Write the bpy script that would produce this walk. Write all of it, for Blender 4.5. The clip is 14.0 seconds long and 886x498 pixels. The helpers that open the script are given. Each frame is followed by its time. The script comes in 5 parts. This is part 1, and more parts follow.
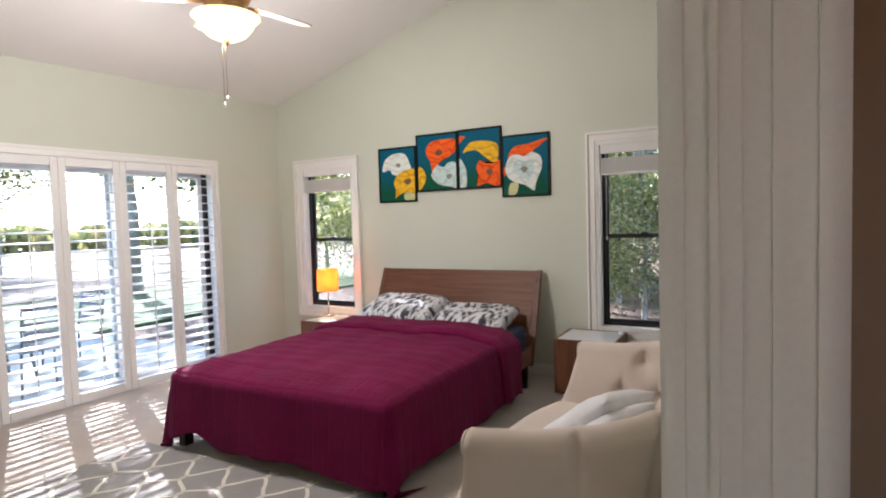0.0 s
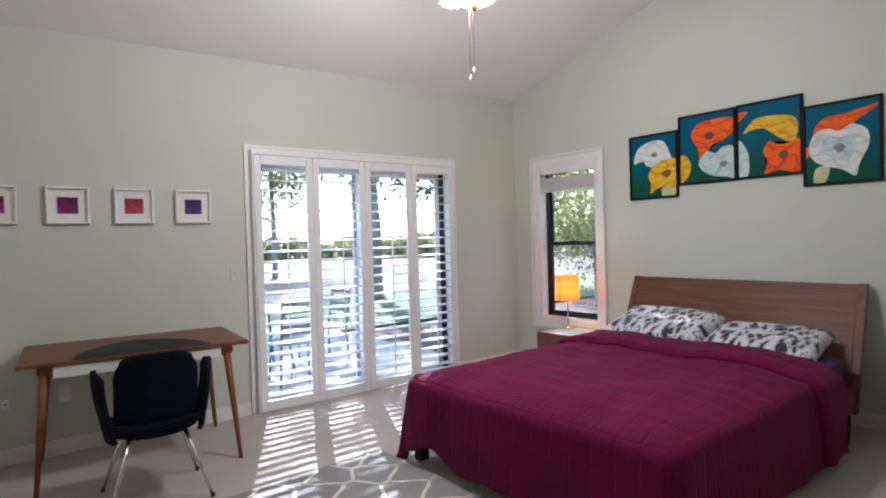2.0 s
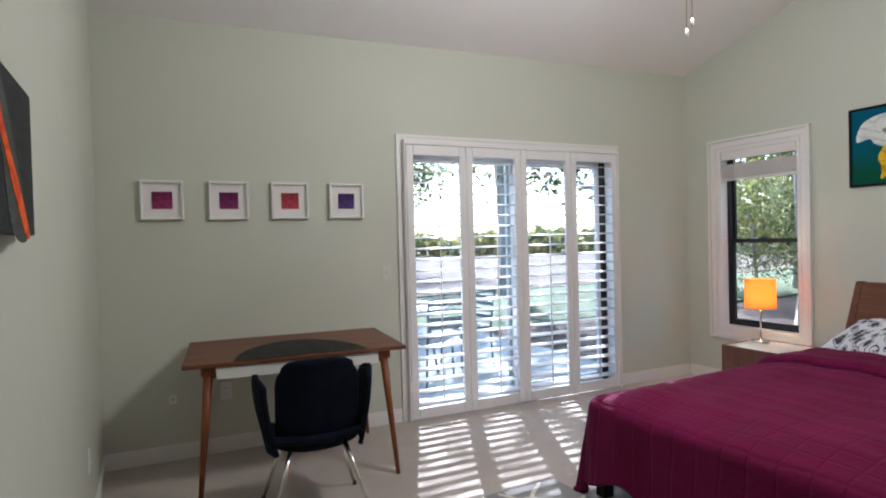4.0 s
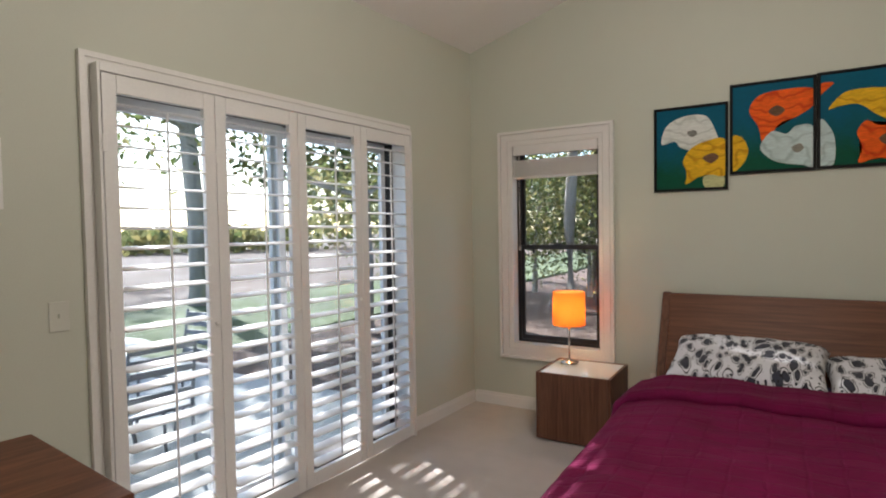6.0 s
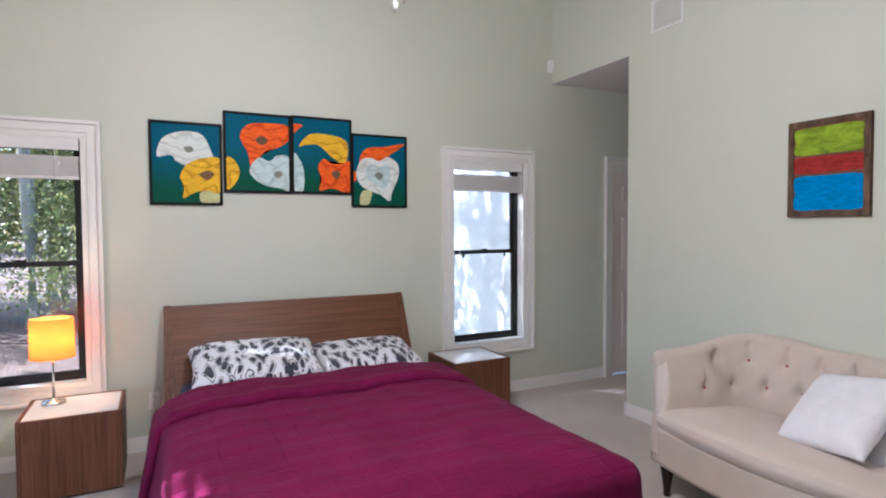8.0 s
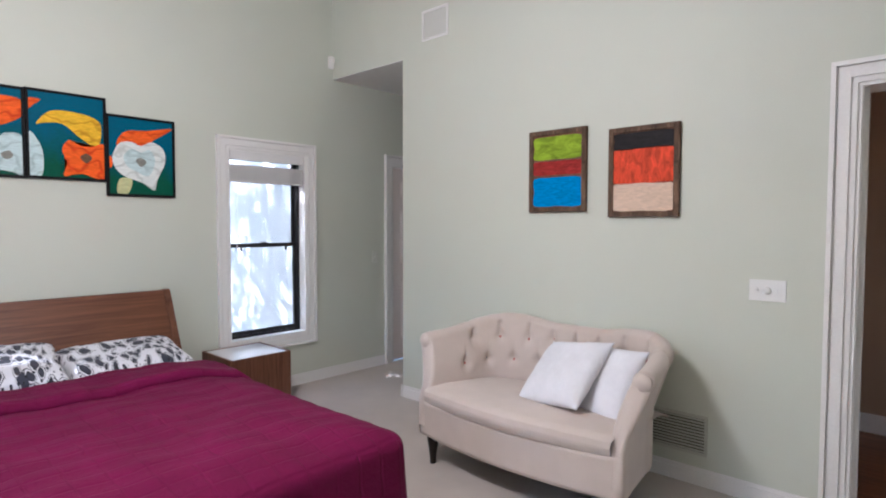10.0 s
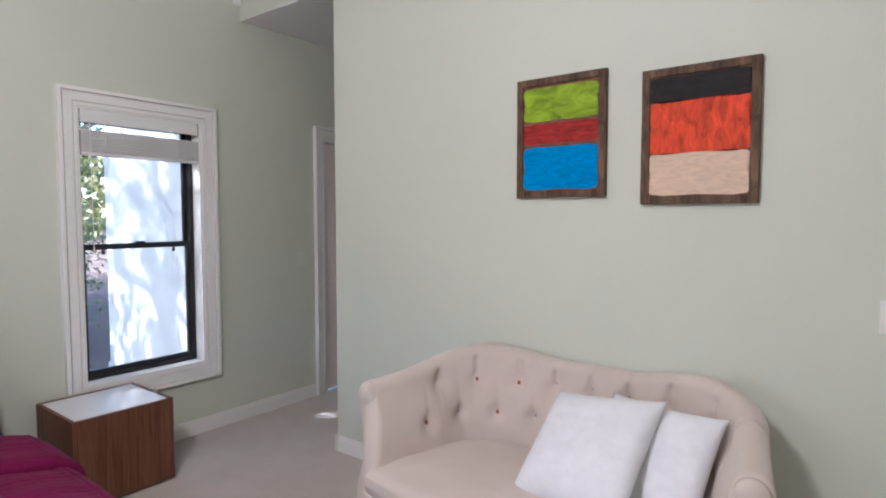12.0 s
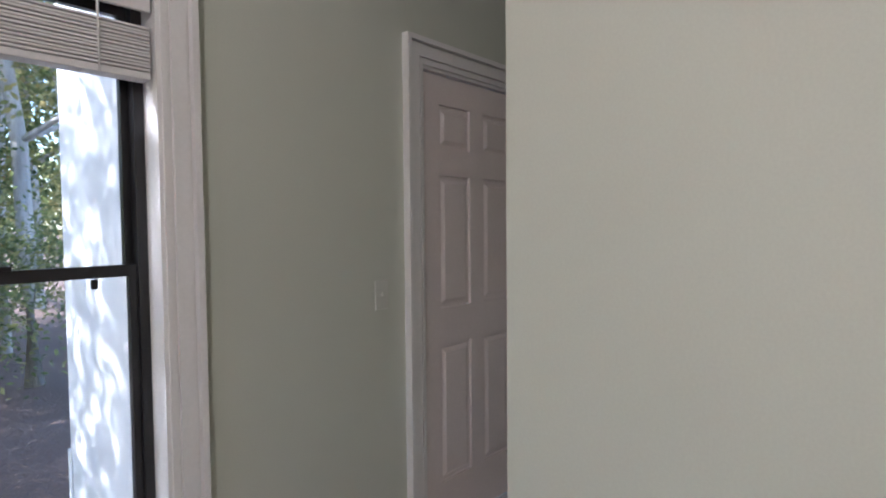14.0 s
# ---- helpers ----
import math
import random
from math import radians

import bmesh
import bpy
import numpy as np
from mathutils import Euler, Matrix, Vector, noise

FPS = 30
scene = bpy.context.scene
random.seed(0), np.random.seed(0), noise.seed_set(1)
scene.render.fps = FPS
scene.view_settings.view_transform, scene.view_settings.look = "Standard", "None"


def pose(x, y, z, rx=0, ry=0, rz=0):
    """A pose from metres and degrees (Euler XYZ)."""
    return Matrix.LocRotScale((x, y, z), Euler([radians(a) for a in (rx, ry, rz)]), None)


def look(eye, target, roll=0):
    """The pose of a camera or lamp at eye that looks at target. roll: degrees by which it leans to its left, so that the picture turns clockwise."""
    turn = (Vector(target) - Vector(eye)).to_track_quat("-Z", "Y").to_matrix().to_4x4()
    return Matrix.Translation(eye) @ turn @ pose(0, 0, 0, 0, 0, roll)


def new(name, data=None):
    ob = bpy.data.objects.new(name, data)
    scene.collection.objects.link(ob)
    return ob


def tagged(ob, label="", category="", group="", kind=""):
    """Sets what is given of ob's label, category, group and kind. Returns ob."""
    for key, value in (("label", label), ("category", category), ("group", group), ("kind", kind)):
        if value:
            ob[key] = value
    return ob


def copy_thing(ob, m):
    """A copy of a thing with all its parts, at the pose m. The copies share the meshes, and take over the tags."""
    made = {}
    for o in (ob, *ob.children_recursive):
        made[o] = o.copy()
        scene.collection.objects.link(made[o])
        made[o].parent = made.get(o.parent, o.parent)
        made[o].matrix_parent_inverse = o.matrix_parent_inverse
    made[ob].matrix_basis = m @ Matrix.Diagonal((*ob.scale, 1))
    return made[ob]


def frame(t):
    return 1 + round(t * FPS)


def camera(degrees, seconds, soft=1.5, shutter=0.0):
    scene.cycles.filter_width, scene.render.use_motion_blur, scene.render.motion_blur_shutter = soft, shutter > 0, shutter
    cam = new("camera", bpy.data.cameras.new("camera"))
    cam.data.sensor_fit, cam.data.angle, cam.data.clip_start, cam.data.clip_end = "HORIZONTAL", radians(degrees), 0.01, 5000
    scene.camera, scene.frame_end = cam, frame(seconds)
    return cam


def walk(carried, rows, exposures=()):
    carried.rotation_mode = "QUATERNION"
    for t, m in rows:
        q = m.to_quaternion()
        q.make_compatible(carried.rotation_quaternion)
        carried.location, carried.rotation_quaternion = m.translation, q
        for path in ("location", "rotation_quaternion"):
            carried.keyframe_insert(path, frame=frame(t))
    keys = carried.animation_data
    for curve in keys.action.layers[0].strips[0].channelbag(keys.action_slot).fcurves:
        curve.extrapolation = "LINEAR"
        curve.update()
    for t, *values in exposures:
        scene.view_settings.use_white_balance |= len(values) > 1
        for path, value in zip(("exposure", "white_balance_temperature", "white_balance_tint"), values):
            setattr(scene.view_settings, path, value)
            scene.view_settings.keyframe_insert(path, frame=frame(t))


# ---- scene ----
cam = camera(76.1, 14.0, 2.0)
PATH = [
    (0, (0.329, 0.25, 1.464), (-0.623, 2.006, 1.361), -1.7),
    (0.5, (0.08, 0.581, 1.407), (-1.073, 2.214, 1.324), -1.8),
    (1, (-0.146, 0.658, 1.358), (-1.429, 2.191, 1.3), -1.6),
    (1.5, (-0.238, 0.624, 1.352), (-1.631, 2.058, 1.309), -1.5),
    (2, (-0.237, 0.62, 1.351), (-1.777, 1.895, 1.318), -1.6),
    (2.5, (-0.268, 0.613, 1.35), (-1.914, 1.75, 1.323), -1.6),
    (3, (-0.332, 0.626, 1.355), (-2.086, 1.587, 1.325), -1.5),
    (3.2, (-0.382, 0.628, 1.356), (-2.167, 1.528, 1.323), -1.5),
    (5.3, (-1.866, 0.79, 1.409), (-3.439, 2.023, 1.344), -1.1),
    (5.5, (-2.039, 0.878, 1.427), (-3.48, 2.263, 1.356), -1.2),
    (6, (-2.355, 1.111, 1.428), (-3.383, 2.825, 1.36), -1.0),
    (6.5, (-2.62, 1.275, 1.403), (-3.071, 3.223, 1.351), -0.6),
    (7, (-2.967, 1.247, 1.45), (-2.751, 3.234, 1.391), -0.4),
    (7.5, (-3.027, 1.136, 1.462), (-2.403, 3.035, 1.398), -0.3),
    (8, (-3.077, 0.97, 1.497), (-2.176, 2.754, 1.421), -0.3),
    (8.5, (-3.107, 0.86, 1.498), (-2.019, 2.536, 1.419), -0.1),
    (9, (-3.139, 0.806, 1.499), (-1.874, 2.353, 1.415), -0.1),
    (9.2, (-3.131, 0.801, 1.484), (-1.807, 2.298, 1.405), -0.0),
    (11.3, (-2.766, 1.156, 1.45), (-1.169, 2.356, 1.345), -0.1),
    (11.5, (-2.68, 1.282, 1.445), (-1.068, 2.462, 1.346), -0.1),
    (12, (-2.147, 1.678, 1.46), (-0.552, 2.88, 1.345), -0.0),
    (12.5, (-1.757, 2.145, 1.461), (-0.167, 3.351, 1.336), -0.1),
    (13, (-1.388, 2.633, 1.446), (0.197, 3.846, 1.322), -0.1),
    (13.2, (-1.262, 2.835, 1.452), (0.318, 4.055, 1.328), -0.2),
    (13.5, (-1.088, 3.125, 1.462), (0.469, 4.373, 1.328), -0.2),
    (14, (-0.771, 3.59, 1.401), (0.727, 4.912, 1.316), -0.5),
]
SKY, SUN, FAN_W = 0.10, 3.0, 17.0
EXPOSURES = [(0.0, 3.17, 5700, 14), (0.5, 2.88, 5350, 13), (1.5, 2.86, 5250, 13), (3.0, 2.85, 5300, 12), (5.3, 2.36, 5550, 11), (6.5, 2.32, 6250, 13), (7.0, 2.78, 5900, 14), (7.5, 3.11, 5300, 15), (9.0, 3.36, 5150, 16), (11.5, 3.40, 5200, 17), (13.0, 3.12, 5300, 17), (14.0, 3.12, 5400, 18)]
walk(cam, [(t, look(eye, target, roll)) for t, eye, target, roll in PATH], EXPOSURES)

# ---- world, sun, exposure ----
SUN_TRAVEL = Vector((0.902, -0.431, -0.67)).normalized()
world = bpy.data.worlds.new("world")
scene.world = world
world.use_nodes = True
wn = world.node_tree.nodes
sky = wn.new("ShaderNodeTexSky")
sky.sky_type = "NISHITA"
sky.sun_disc = False
sky.sun_elevation = radians(33.8)
sky.sun_rotation = math.atan2(-SUN_TRAVEL.x, -SUN_TRAVEL.y)
wn["Background"].inputs["Strength"].default_value = SKY
world.node_tree.links.new(sky.outputs["Color"], wn["Background"].inputs["Color"])
sun = new("sun", bpy.data.lights.new("sun", "SUN"))
sun.data.energy, sun.data.angle, sun.data.color = SUN, radians(0.6), (1.0, 0.95, 0.89)
sun.matrix_world = look((-12, 8, 12), Vector((-12, 8, 12)) + SUN_TRAVEL)
fan_lamp = new("fan_lamp", bpy.data.lights.new("fan_lamp", "POINT"))
fan_lamp.data.energy, fan_lamp.data.color, fan_lamp.data.shadow_soft_size = FAN_W, (1.0, 0.88, 0.72), 0.19
fan_lamp.location = (-2.39, 2.66, 2.61)
bed_lamp = new("bed_lamp", bpy.data.lights.new("bed_lamp", "POINT"))
bed_lamp.data.energy, bed_lamp.data.color, bed_lamp.data.shadow_soft_size = 0.24, (1.0, 0.70, 0.36), 0.035
bed_lamp.location = (-3.642, 4.965, 0.87)

# ---- materials ----
def material(name, col=(0.8, 0.8, 0.8), rough=0.5, metal=0.0, sheen=0.0):
    m = bpy.data.materials.new(name)
    m.use_nodes = True
    b = m.node_tree.nodes["Principled BSDF"]
    b.inputs["Base Color"].default_value = (*col, 1)
    b.inputs["Roughness"].default_value = rough
    b.inputs["Metallic"].default_value = metal
    b.inputs["Sheen Weight"].default_value = sheen
    return m


def nd(m, kind):
    return m.node_tree.nodes.new(kind)


def ln(m, a, b):
    m.node_tree.links.new(a, b)


def bsdf(m):
    return m.node_tree.nodes["Principled BSDF"]


def coords(m, scale=(1, 1, 1)):
    tc, mp = nd(m, "ShaderNodeTexCoord"), nd(m, "ShaderNodeMapping")
    mp.inputs["Scale"].default_value = scale
    ln(m, tc.outputs["Object"], mp.inputs["Vector"])
    return mp.outputs["Vector"]


def noise_tex(m, vec, scale, detail=4.0, rough=0.55, distort=0.0):
    n = nd(m, "ShaderNodeTexNoise")
    n.inputs["Scale"].default_value = scale
    n.inputs["Detail"].default_value = detail
    n.inputs["Roughness"].default_value = rough
    n.inputs["Distortion"].default_value = distort
    ln(m, vec, n.inputs["Vector"])
    return n.outputs["Fac"]


def ramp(m, fac, stops):
    r = nd(m, "ShaderNodeValToRGB")
    e = r.color_ramp.elements
    while len(e) < len(stops):
        e.new(0.5)
    for k, (p, c) in zip(e, stops):
        k.position, k.color = p, (*c, 1)
    ln(m, fac, r.inputs["Fac"])
    return r.outputs["Color"]


def bump(m, height, strength, dist=0.01):
    b = nd(m, "ShaderNodeBump")
    b.inputs["Strength"].default_value = strength
    b.inputs["Distance"].default_value = dist
    ln(m, height, b.inputs["Height"])
    ln(m, b.outputs["Normal"], bsdf(m).inputs["Normal"])
    return b


def mixed(m, a, b, fac):
    x = nd(m, "ShaderNodeMix")
    x.data_type, x.blend_type = "RGBA", "MULTIPLY"
    x.inputs["Factor"].default_value = fac
    ln(m, a, x.inputs["A"])
    ln(m, b, x.inputs["B"])
    return x.outputs["Result"]


def mottled(name, col, rough=0.6, var=0.06, big=1.5, fine=60.0, strength=0.15, dist=0.002, metal=0.0, sheen=0.0, stretch=(1, 1, 1)):
    """Paint, plaster, plastic, cloth: two scales of variation and a fine relief."""
    m = material(name, col, rough, metal, sheen)
    v = coords(m, stretch)
    lo, hi = tuple(c * (1 - var) for c in col), tuple(min(1, c * (1 + var)) for c in col)
    a = ramp(m, noise_tex(m, v, big, 5), [(0.3, lo), (0.7, hi)])
    f = noise_tex(m, v, fine, 3)
    g = ramp(m, f, [(0.25, (0.9, 0.9, 0.9)), (0.75, (1, 1, 1))])
    ln(m, mixed(m, a, g, 0.6), bsdf(m).inputs["Base Color"])
    r = ramp(m, noise_tex(m, v, big * 3, 3), [(0.3, (rough * 0.88,) * 3), (0.7, (min(1, rough * 1.1),) * 3)])
    ln(m, r, bsdf(m).inputs["Roughness"])
    bump(m, f, strength, dist)
    return m


def wood(name, dark, light, rough=0.4, grain=(1, 14, 14), scale=3.0):
    m = material(name, light, rough)
    bsdf(m).inputs["Specular IOR Level"].default_value = 0.28
    v = coords(m, grain)
    n = noise_tex(m, v, scale, 6, 0.6, 1.2)
    f = noise_tex(m, v, scale * 9, 4, 0.6, 0.3)
    c = ramp(m, n, [(0.32, dark), (0.52, tuple((p + q) / 2 for p, q in zip(dark, light))), (0.68, light)])
    g = ramp(m, f, [(0.3, (0.80, 0.79, 0.78)), (0.6, (1, 1, 1))])
    ln(m, mixed(m, c, g, 0.6), bsdf(m).inputs["Base Color"])
    bump(m, f, 0.12, 0.001)
    return m


SAGE = mottled("sage_wall_paint", (0.602, 0.62, 0.535), 0.62, 0.025, 0.8, 180, 0.12, 0.0015)
CEIL = mottled("ceiling_paint", (0.86, 0.835, 0.83), 0.8, 0.02, 0.7, 120, 0.25, 0.002)
WHITE = mottled("white_trim_paint", (0.82, 0.80, 0.78), 0.38, 0.02, 2.0, 90, 0.05, 0.001)
SHUTTER = mottled("white_shutter_paint", (0.84, 0.83, 0.82), 0.35, 0.02, 3.0, 90, 0.04, 0.001)
DOORP = mottled("door_paint", (0.80, 0.72, 0.69), 0.42, 0.02, 2.0, 90, 0.05, 0.001)
PLASTIC = mottled("white_plastic", (0.82, 0.81, 0.79), 0.32, 0.02, 8, 200, 0.02, 0.0005)
BLACK = mottled("black_metal", (0.012, 0.011, 0.013), 0.35, 0.2, 6, 150, 0.05, 0.0006)
CHROME = mottled("chrome", (0.75, 0.74, 0.72), 0.18, 0.03, 8, 200, 0.02, 0.0003, 1.0)
BRASS = mottled("aged_brass", (0.42, 0.26, 0.12), 0.35, 0.1, 12, 120, 0.05, 0.0005, 1.0)
WALNUT = wood("walnut_veneer", (0.095, 0.034, 0.016), (0.185, 0.074, 0.035), 0.45, (0.5, 13, 13), 2.0)
WALNUT_V = wood("walnut_upright", (0.095, 0.036, 0.019), (0.19, 0.082, 0.044), 0.45, (14, 14, 0.7), 2.0)
DESKTOP = wood("desk_walnut", (0.10, 0.034, 0.016), (0.22, 0.085, 0.042), 0.42, (14, 1.0, 14), 2.4)
DESKLEG = wood("desk_leg_wood", (0.16, 0.045, 0.014), (0.31, 0.105, 0.038), 0.38, (18, 18, 1.0), 2.4)
DARKLEG = wood("black_stained_wood", (0.008, 0.006, 0.005), (0.03, 0.022, 0.018), 0.35, (18, 18, 1.0), 2.4)
RUSTIC = wood("rustic_frame_wood", (0.05, 0.028, 0.016), (0.19, 0.115, 0.07), 0.7, (8, 8, 2.0), 4.0)
NAVY = mottled("navy_upholstery", (0.004, 0.006, 0.013), 0.9, 0.25, 6, 260, 0.3, 0.001)
bsdf(NAVY).inputs["Specular IOR Level"].default_value = 0.12
PAD = mottled("black_desk_pad", (0.012, 0.014, 0.013), 0.55, 0.2, 6, 260, 0.2, 0.0005)
bsdf(PAD).inputs["Specular IOR Level"].default_value = 0.12
PLATEP = mottled("painted_over_plate", (0.64, 0.645, 0.575), 0.5, 0.02, 8, 200, 0.02, 0.0005)
NAVYSHEET = mottled("navy_sheet", (0.022, 0.026, 0.06), 0.85, 0.2, 7, 300, 0.3, 0.001)
LINEN = mottled("cream_linen", (0.59, 0.50, 0.44), 0.9, 0.05, 5, 420, 0.35, 0.0012, 0, 0.25)
CUSHION = mottled("white_cushion_cloth", (0.74, 0.73, 0.76), 0.85, 0.04, 9, 22, 0.55, 0.006, 0, 0.1)
STUCCO = mottled("white_stucco", (0.70, 0.69, 0.68), 0.85, 0.05, 1.2, 50, 0.5, 0.004)
CONCRETE = mottled("pale_concrete", (0.52, 0.51, 0.48), 0.85, 0.12, 0.9, 30, 0.5, 0.004)
BARK = mottled("tree_bark", (0.42, 0.38, 0.34), 0.95, 0.3, 2.5, 18, 0.9, 0.02, 0, 0, (3, 3, 0.6))
LAWN = mottled("lawn_grass", (0.11, 0.14, 0.055), 0.95, 0.35, 0.5, 12, 0.9, 0.03)
MULCH = mottled("leaf_litter", (0.14, 0.085, 0.062), 0.95, 0.35, 0.7, 22, 1.0, 0.03)
HALLWALL = mottled("hall_paint", (0.40, 0.28, 0.20), 0.6, 0.03, 0.8, 180, 0.1, 0.0015)
HALLWOOD = wood("hall_floor_wood", (0.12, 0.045, 0.018), (0.30, 0.13, 0.055), 0.3, (14, 1, 14), 2.0)
PATIO = mottled("patio_metal", (0.72, 0.72, 0.72), 0.45, 0.05, 5, 100, 0.1, 0.001)
DECKGREY = mottled("patio_charcoal", (0.17, 0.18, 0.20), 0.5, 0.1, 5, 100, 0.1, 0.001)
BLIND = mottled("blind_slat_white", (0.78, 0.76, 0.75), 0.5, 0.03, 5, 90, 0.08, 0.001)
MATBOARD = mottled("white_matboard", (0.83, 0.80, 0.78), 0.8, 0.02, 6, 300, 0.1, 0.0005)
GRILLE = mottled("vent_grille_paint", (0.52, 0.52, 0.45), 0.5, 0.03, 4, 100, 0.05, 0.0006)
# near-black colour standing in for the shade inside small openings
DARK = mottled("opening_shade_dark", (0.05, 0.05, 0.045), 0.7, 0.1, 4, 100, 0.05, 0.0006)


def carpet_material():
    m = material("beige_carpet", (0.56, 0.49, 0.43), 0.95, 0, 0.3)
    v = coords(m)
    a = ramp(m, noise_tex(m, v, 1.4, 5), [(0.3, (0.49, 0.425, 0.375)), (0.7, (0.60, 0.53, 0.475))])
    f = noise_tex(m, v, 140, 3, 0.7)
    g = ramp(m, f, [(0.25, (0.72, 0.72, 0.72)), (0.7, (1, 1, 1))])
    t = ramp(m, noise_tex(m, v, 9, 4), [(0.3, (0.92, 0.92, 0.92)), (0.6, (1, 1, 1))])
    ln(m, mixed(m, mixed(m, a, t, 0.7), g, 0.7), bsdf(m).inputs["Base Color"])
    bump(m, f, 0.7, 0.006)
    return m


def comforter_material():
    m = material("magenta_quilted_cotton", (0.17, 0.005, 0.068), 0.85, 0, 0.02)
    bsdf(m).inputs["Specular IOR Level"].default_value = 0.14
    v = coords(m)
    a = ramp(m, noise_tex(m, v, 5, 5), [(0.3, (0.108, 0.0030, 0.035)), (0.7, (0.145, 0.0040, 0.049))])
    br = nd(m, "ShaderNodeTexBrick")
    br.offset = 0.0
    br.inputs["Scale"].default_value = 1.0
    br.inputs["Mortar Size"].default_value = 0.011
    br.inputs["Mortar Smooth"].default_value = 1.0
    br.inputs["Brick Width"].default_value = 0.115
    br.inputs["Row Height"].default_value = 0.085
    w = nd(m, "ShaderNodeVectorMath")
    w.operation = "ADD"
    sc = nd(m, "ShaderNodeVectorMath")
    sc.operation = "SCALE"
    nz = nd(m, "ShaderNodeTexNoise")
    nz.inputs["Scale"].default_value = 6
    ln(m, v, nz.inputs["Vector"])
    ln(m, nz.outputs["Color"], sc.inputs[0])
    sc.inputs["Scale"].default_value = 0.03
    ln(m, v, w.inputs[0])
    ln(m, sc.outputs[0], w.inputs[1])
    ln(m, w.outputs[0], br.inputs["Vector"])
    ln(m, a, bsdf(m).inputs["Base Color"])
    pk = noise_tex(m, coords(m, (1, 1, 1)), 38, 3, 0.6, 0.6)
    mx = nd(m, "ShaderNodeMath")
    mx.operation = "MULTIPLY_ADD"
    ln(m, br.outputs["Fac"], mx.inputs[0])
    mx.inputs[1].default_value = -0.75
    ln(m, pk, mx.inputs[2])
    bump(m, mx.outputs[0], 0.55, 0.007)
    return m


def paisley_material():
    """White pillowcase printed with dark drops, some ringed, and small dots between them."""
    m = material("paisley_cotton", (0.8, 0.8, 0.8), 0.85, 0, 0.1)

    def math_node(op, a, b):
        k = nd(m, "ShaderNodeMath")
        k.operation = op
        for sock, val in zip(k.inputs, (a, b)):
            if isinstance(val, float):
                sock.default_value = val
            else:
                ln(m, val, sock)
        return k.outputs[0]

    def warped(scale, amount, size):
        v = coords(m, scale)
        nz = nd(m, "ShaderNodeTexNoise")
        nz.inputs["Scale"].default_value = size
        ln(m, v, nz.inputs["Vector"])
        sc, ad = nd(m, "ShaderNodeVectorMath"), nd(m, "ShaderNodeVectorMath")
        sc.operation, ad.operation = "SCALE", "ADD"
        sc.inputs["Scale"].default_value = amount
        ln(m, nz.outputs["Color"], sc.inputs[0])
        ln(m, v, ad.inputs[0])
        ln(m, sc.outputs[0], ad.inputs[1])
        return ad.outputs[0]

    def drops(vec, scale, least, spread, stops):
        t = nd(m, "ShaderNodeTexVoronoi")
        t.voronoi_dimensions = "2D"
        t.inputs["Scale"].default_value = scale
        ln(m, vec, t.inputs["Vector"])
        rnd = nd(m, "ShaderNodeSeparateColor")
        ln(m, t.outputs["Color"], rnd.inputs[0])
        rad = math_node("ADD", math_node("MULTIPLY", rnd.outputs[0], spread), least)
        return ramp(m, math_node("ADD", math_node("SUBTRACT", t.outputs["Distance"], rad), 0.5), stops)

    K, D, W = (0.010, 0.010, 0.016), (0.035, 0.037, 0.055), (0.66, 0.66, 0.70)
    big = drops(warped((1.0, 0.55, 1.0), 0.20, 5.0), 17.0, 0.17, 0.24, [(0.0, D), (0.42, D), (0.45, K), (0.49, K), (0.51, W), (0.58, W), (0.59, K), (0.63, K), (0.65, W)])
    small = drops(warped((1.0, 1.0, 1.0), 0.03, 9.0), 30.0, -0.05, 0.28, [(0.0, K), (0.495, D), (0.51, (1, 1, 1))])
    ln(m, mixed(m, big, small, 1.0), bsdf(m).inputs["Base Color"])
    bump(m, noise_tex(m, coords(m), 300, 2), 0.2, 0.001)
    return m


def canvas_material(name, top, low, mid=0.55, streak=6.0):
    """Brushed paint that changes from one colour to another up the canvas (object z is up, 0 at its middle)."""
    m = material(name, top, 0.62)
    bsdf(m).inputs["Specular IOR Level"].default_value = 0.15
    v = coords(m)
    sp = nd(m, "ShaderNodeSeparateXYZ")
    ln(m, v, sp.inputs[0])
    n = noise_tex(m, v, streak, 5, 0.65, 0.8)
    ma, mb = nd(m, "ShaderNodeMath"), nd(m, "ShaderNodeMath")
    ma.operation, mb.operation = "MULTIPLY_ADD", "MULTIPLY_ADD"
    ln(m, sp.outputs["Z"], ma.inputs[0])
    ma.inputs[1].default_value, ma.inputs[2].default_value = 1.6, mid - 0.25
    ln(m, n, mb.inputs[0])
    mb.inputs[1].default_value = 0.5
    ln(m, ma.outputs[0], mb.inputs[2])
    c = ramp(m, mb.outputs[0], [(0.25, low), (0.62, top)])
    g = ramp(m, noise_tex(m, coords(m, (3, 3, 12)), 14, 4), [(0.3, (0.78, 0.78, 0.78)), (0.7, (1, 1, 1))])
    ln(m, mixed(m, c, g, 0.8), bsdf(m).inputs["Base Color"])
    bump(m, noise_tex(m, coords(m, (2, 2, 9)), 30, 4), 0.35, 0.002)
    return m


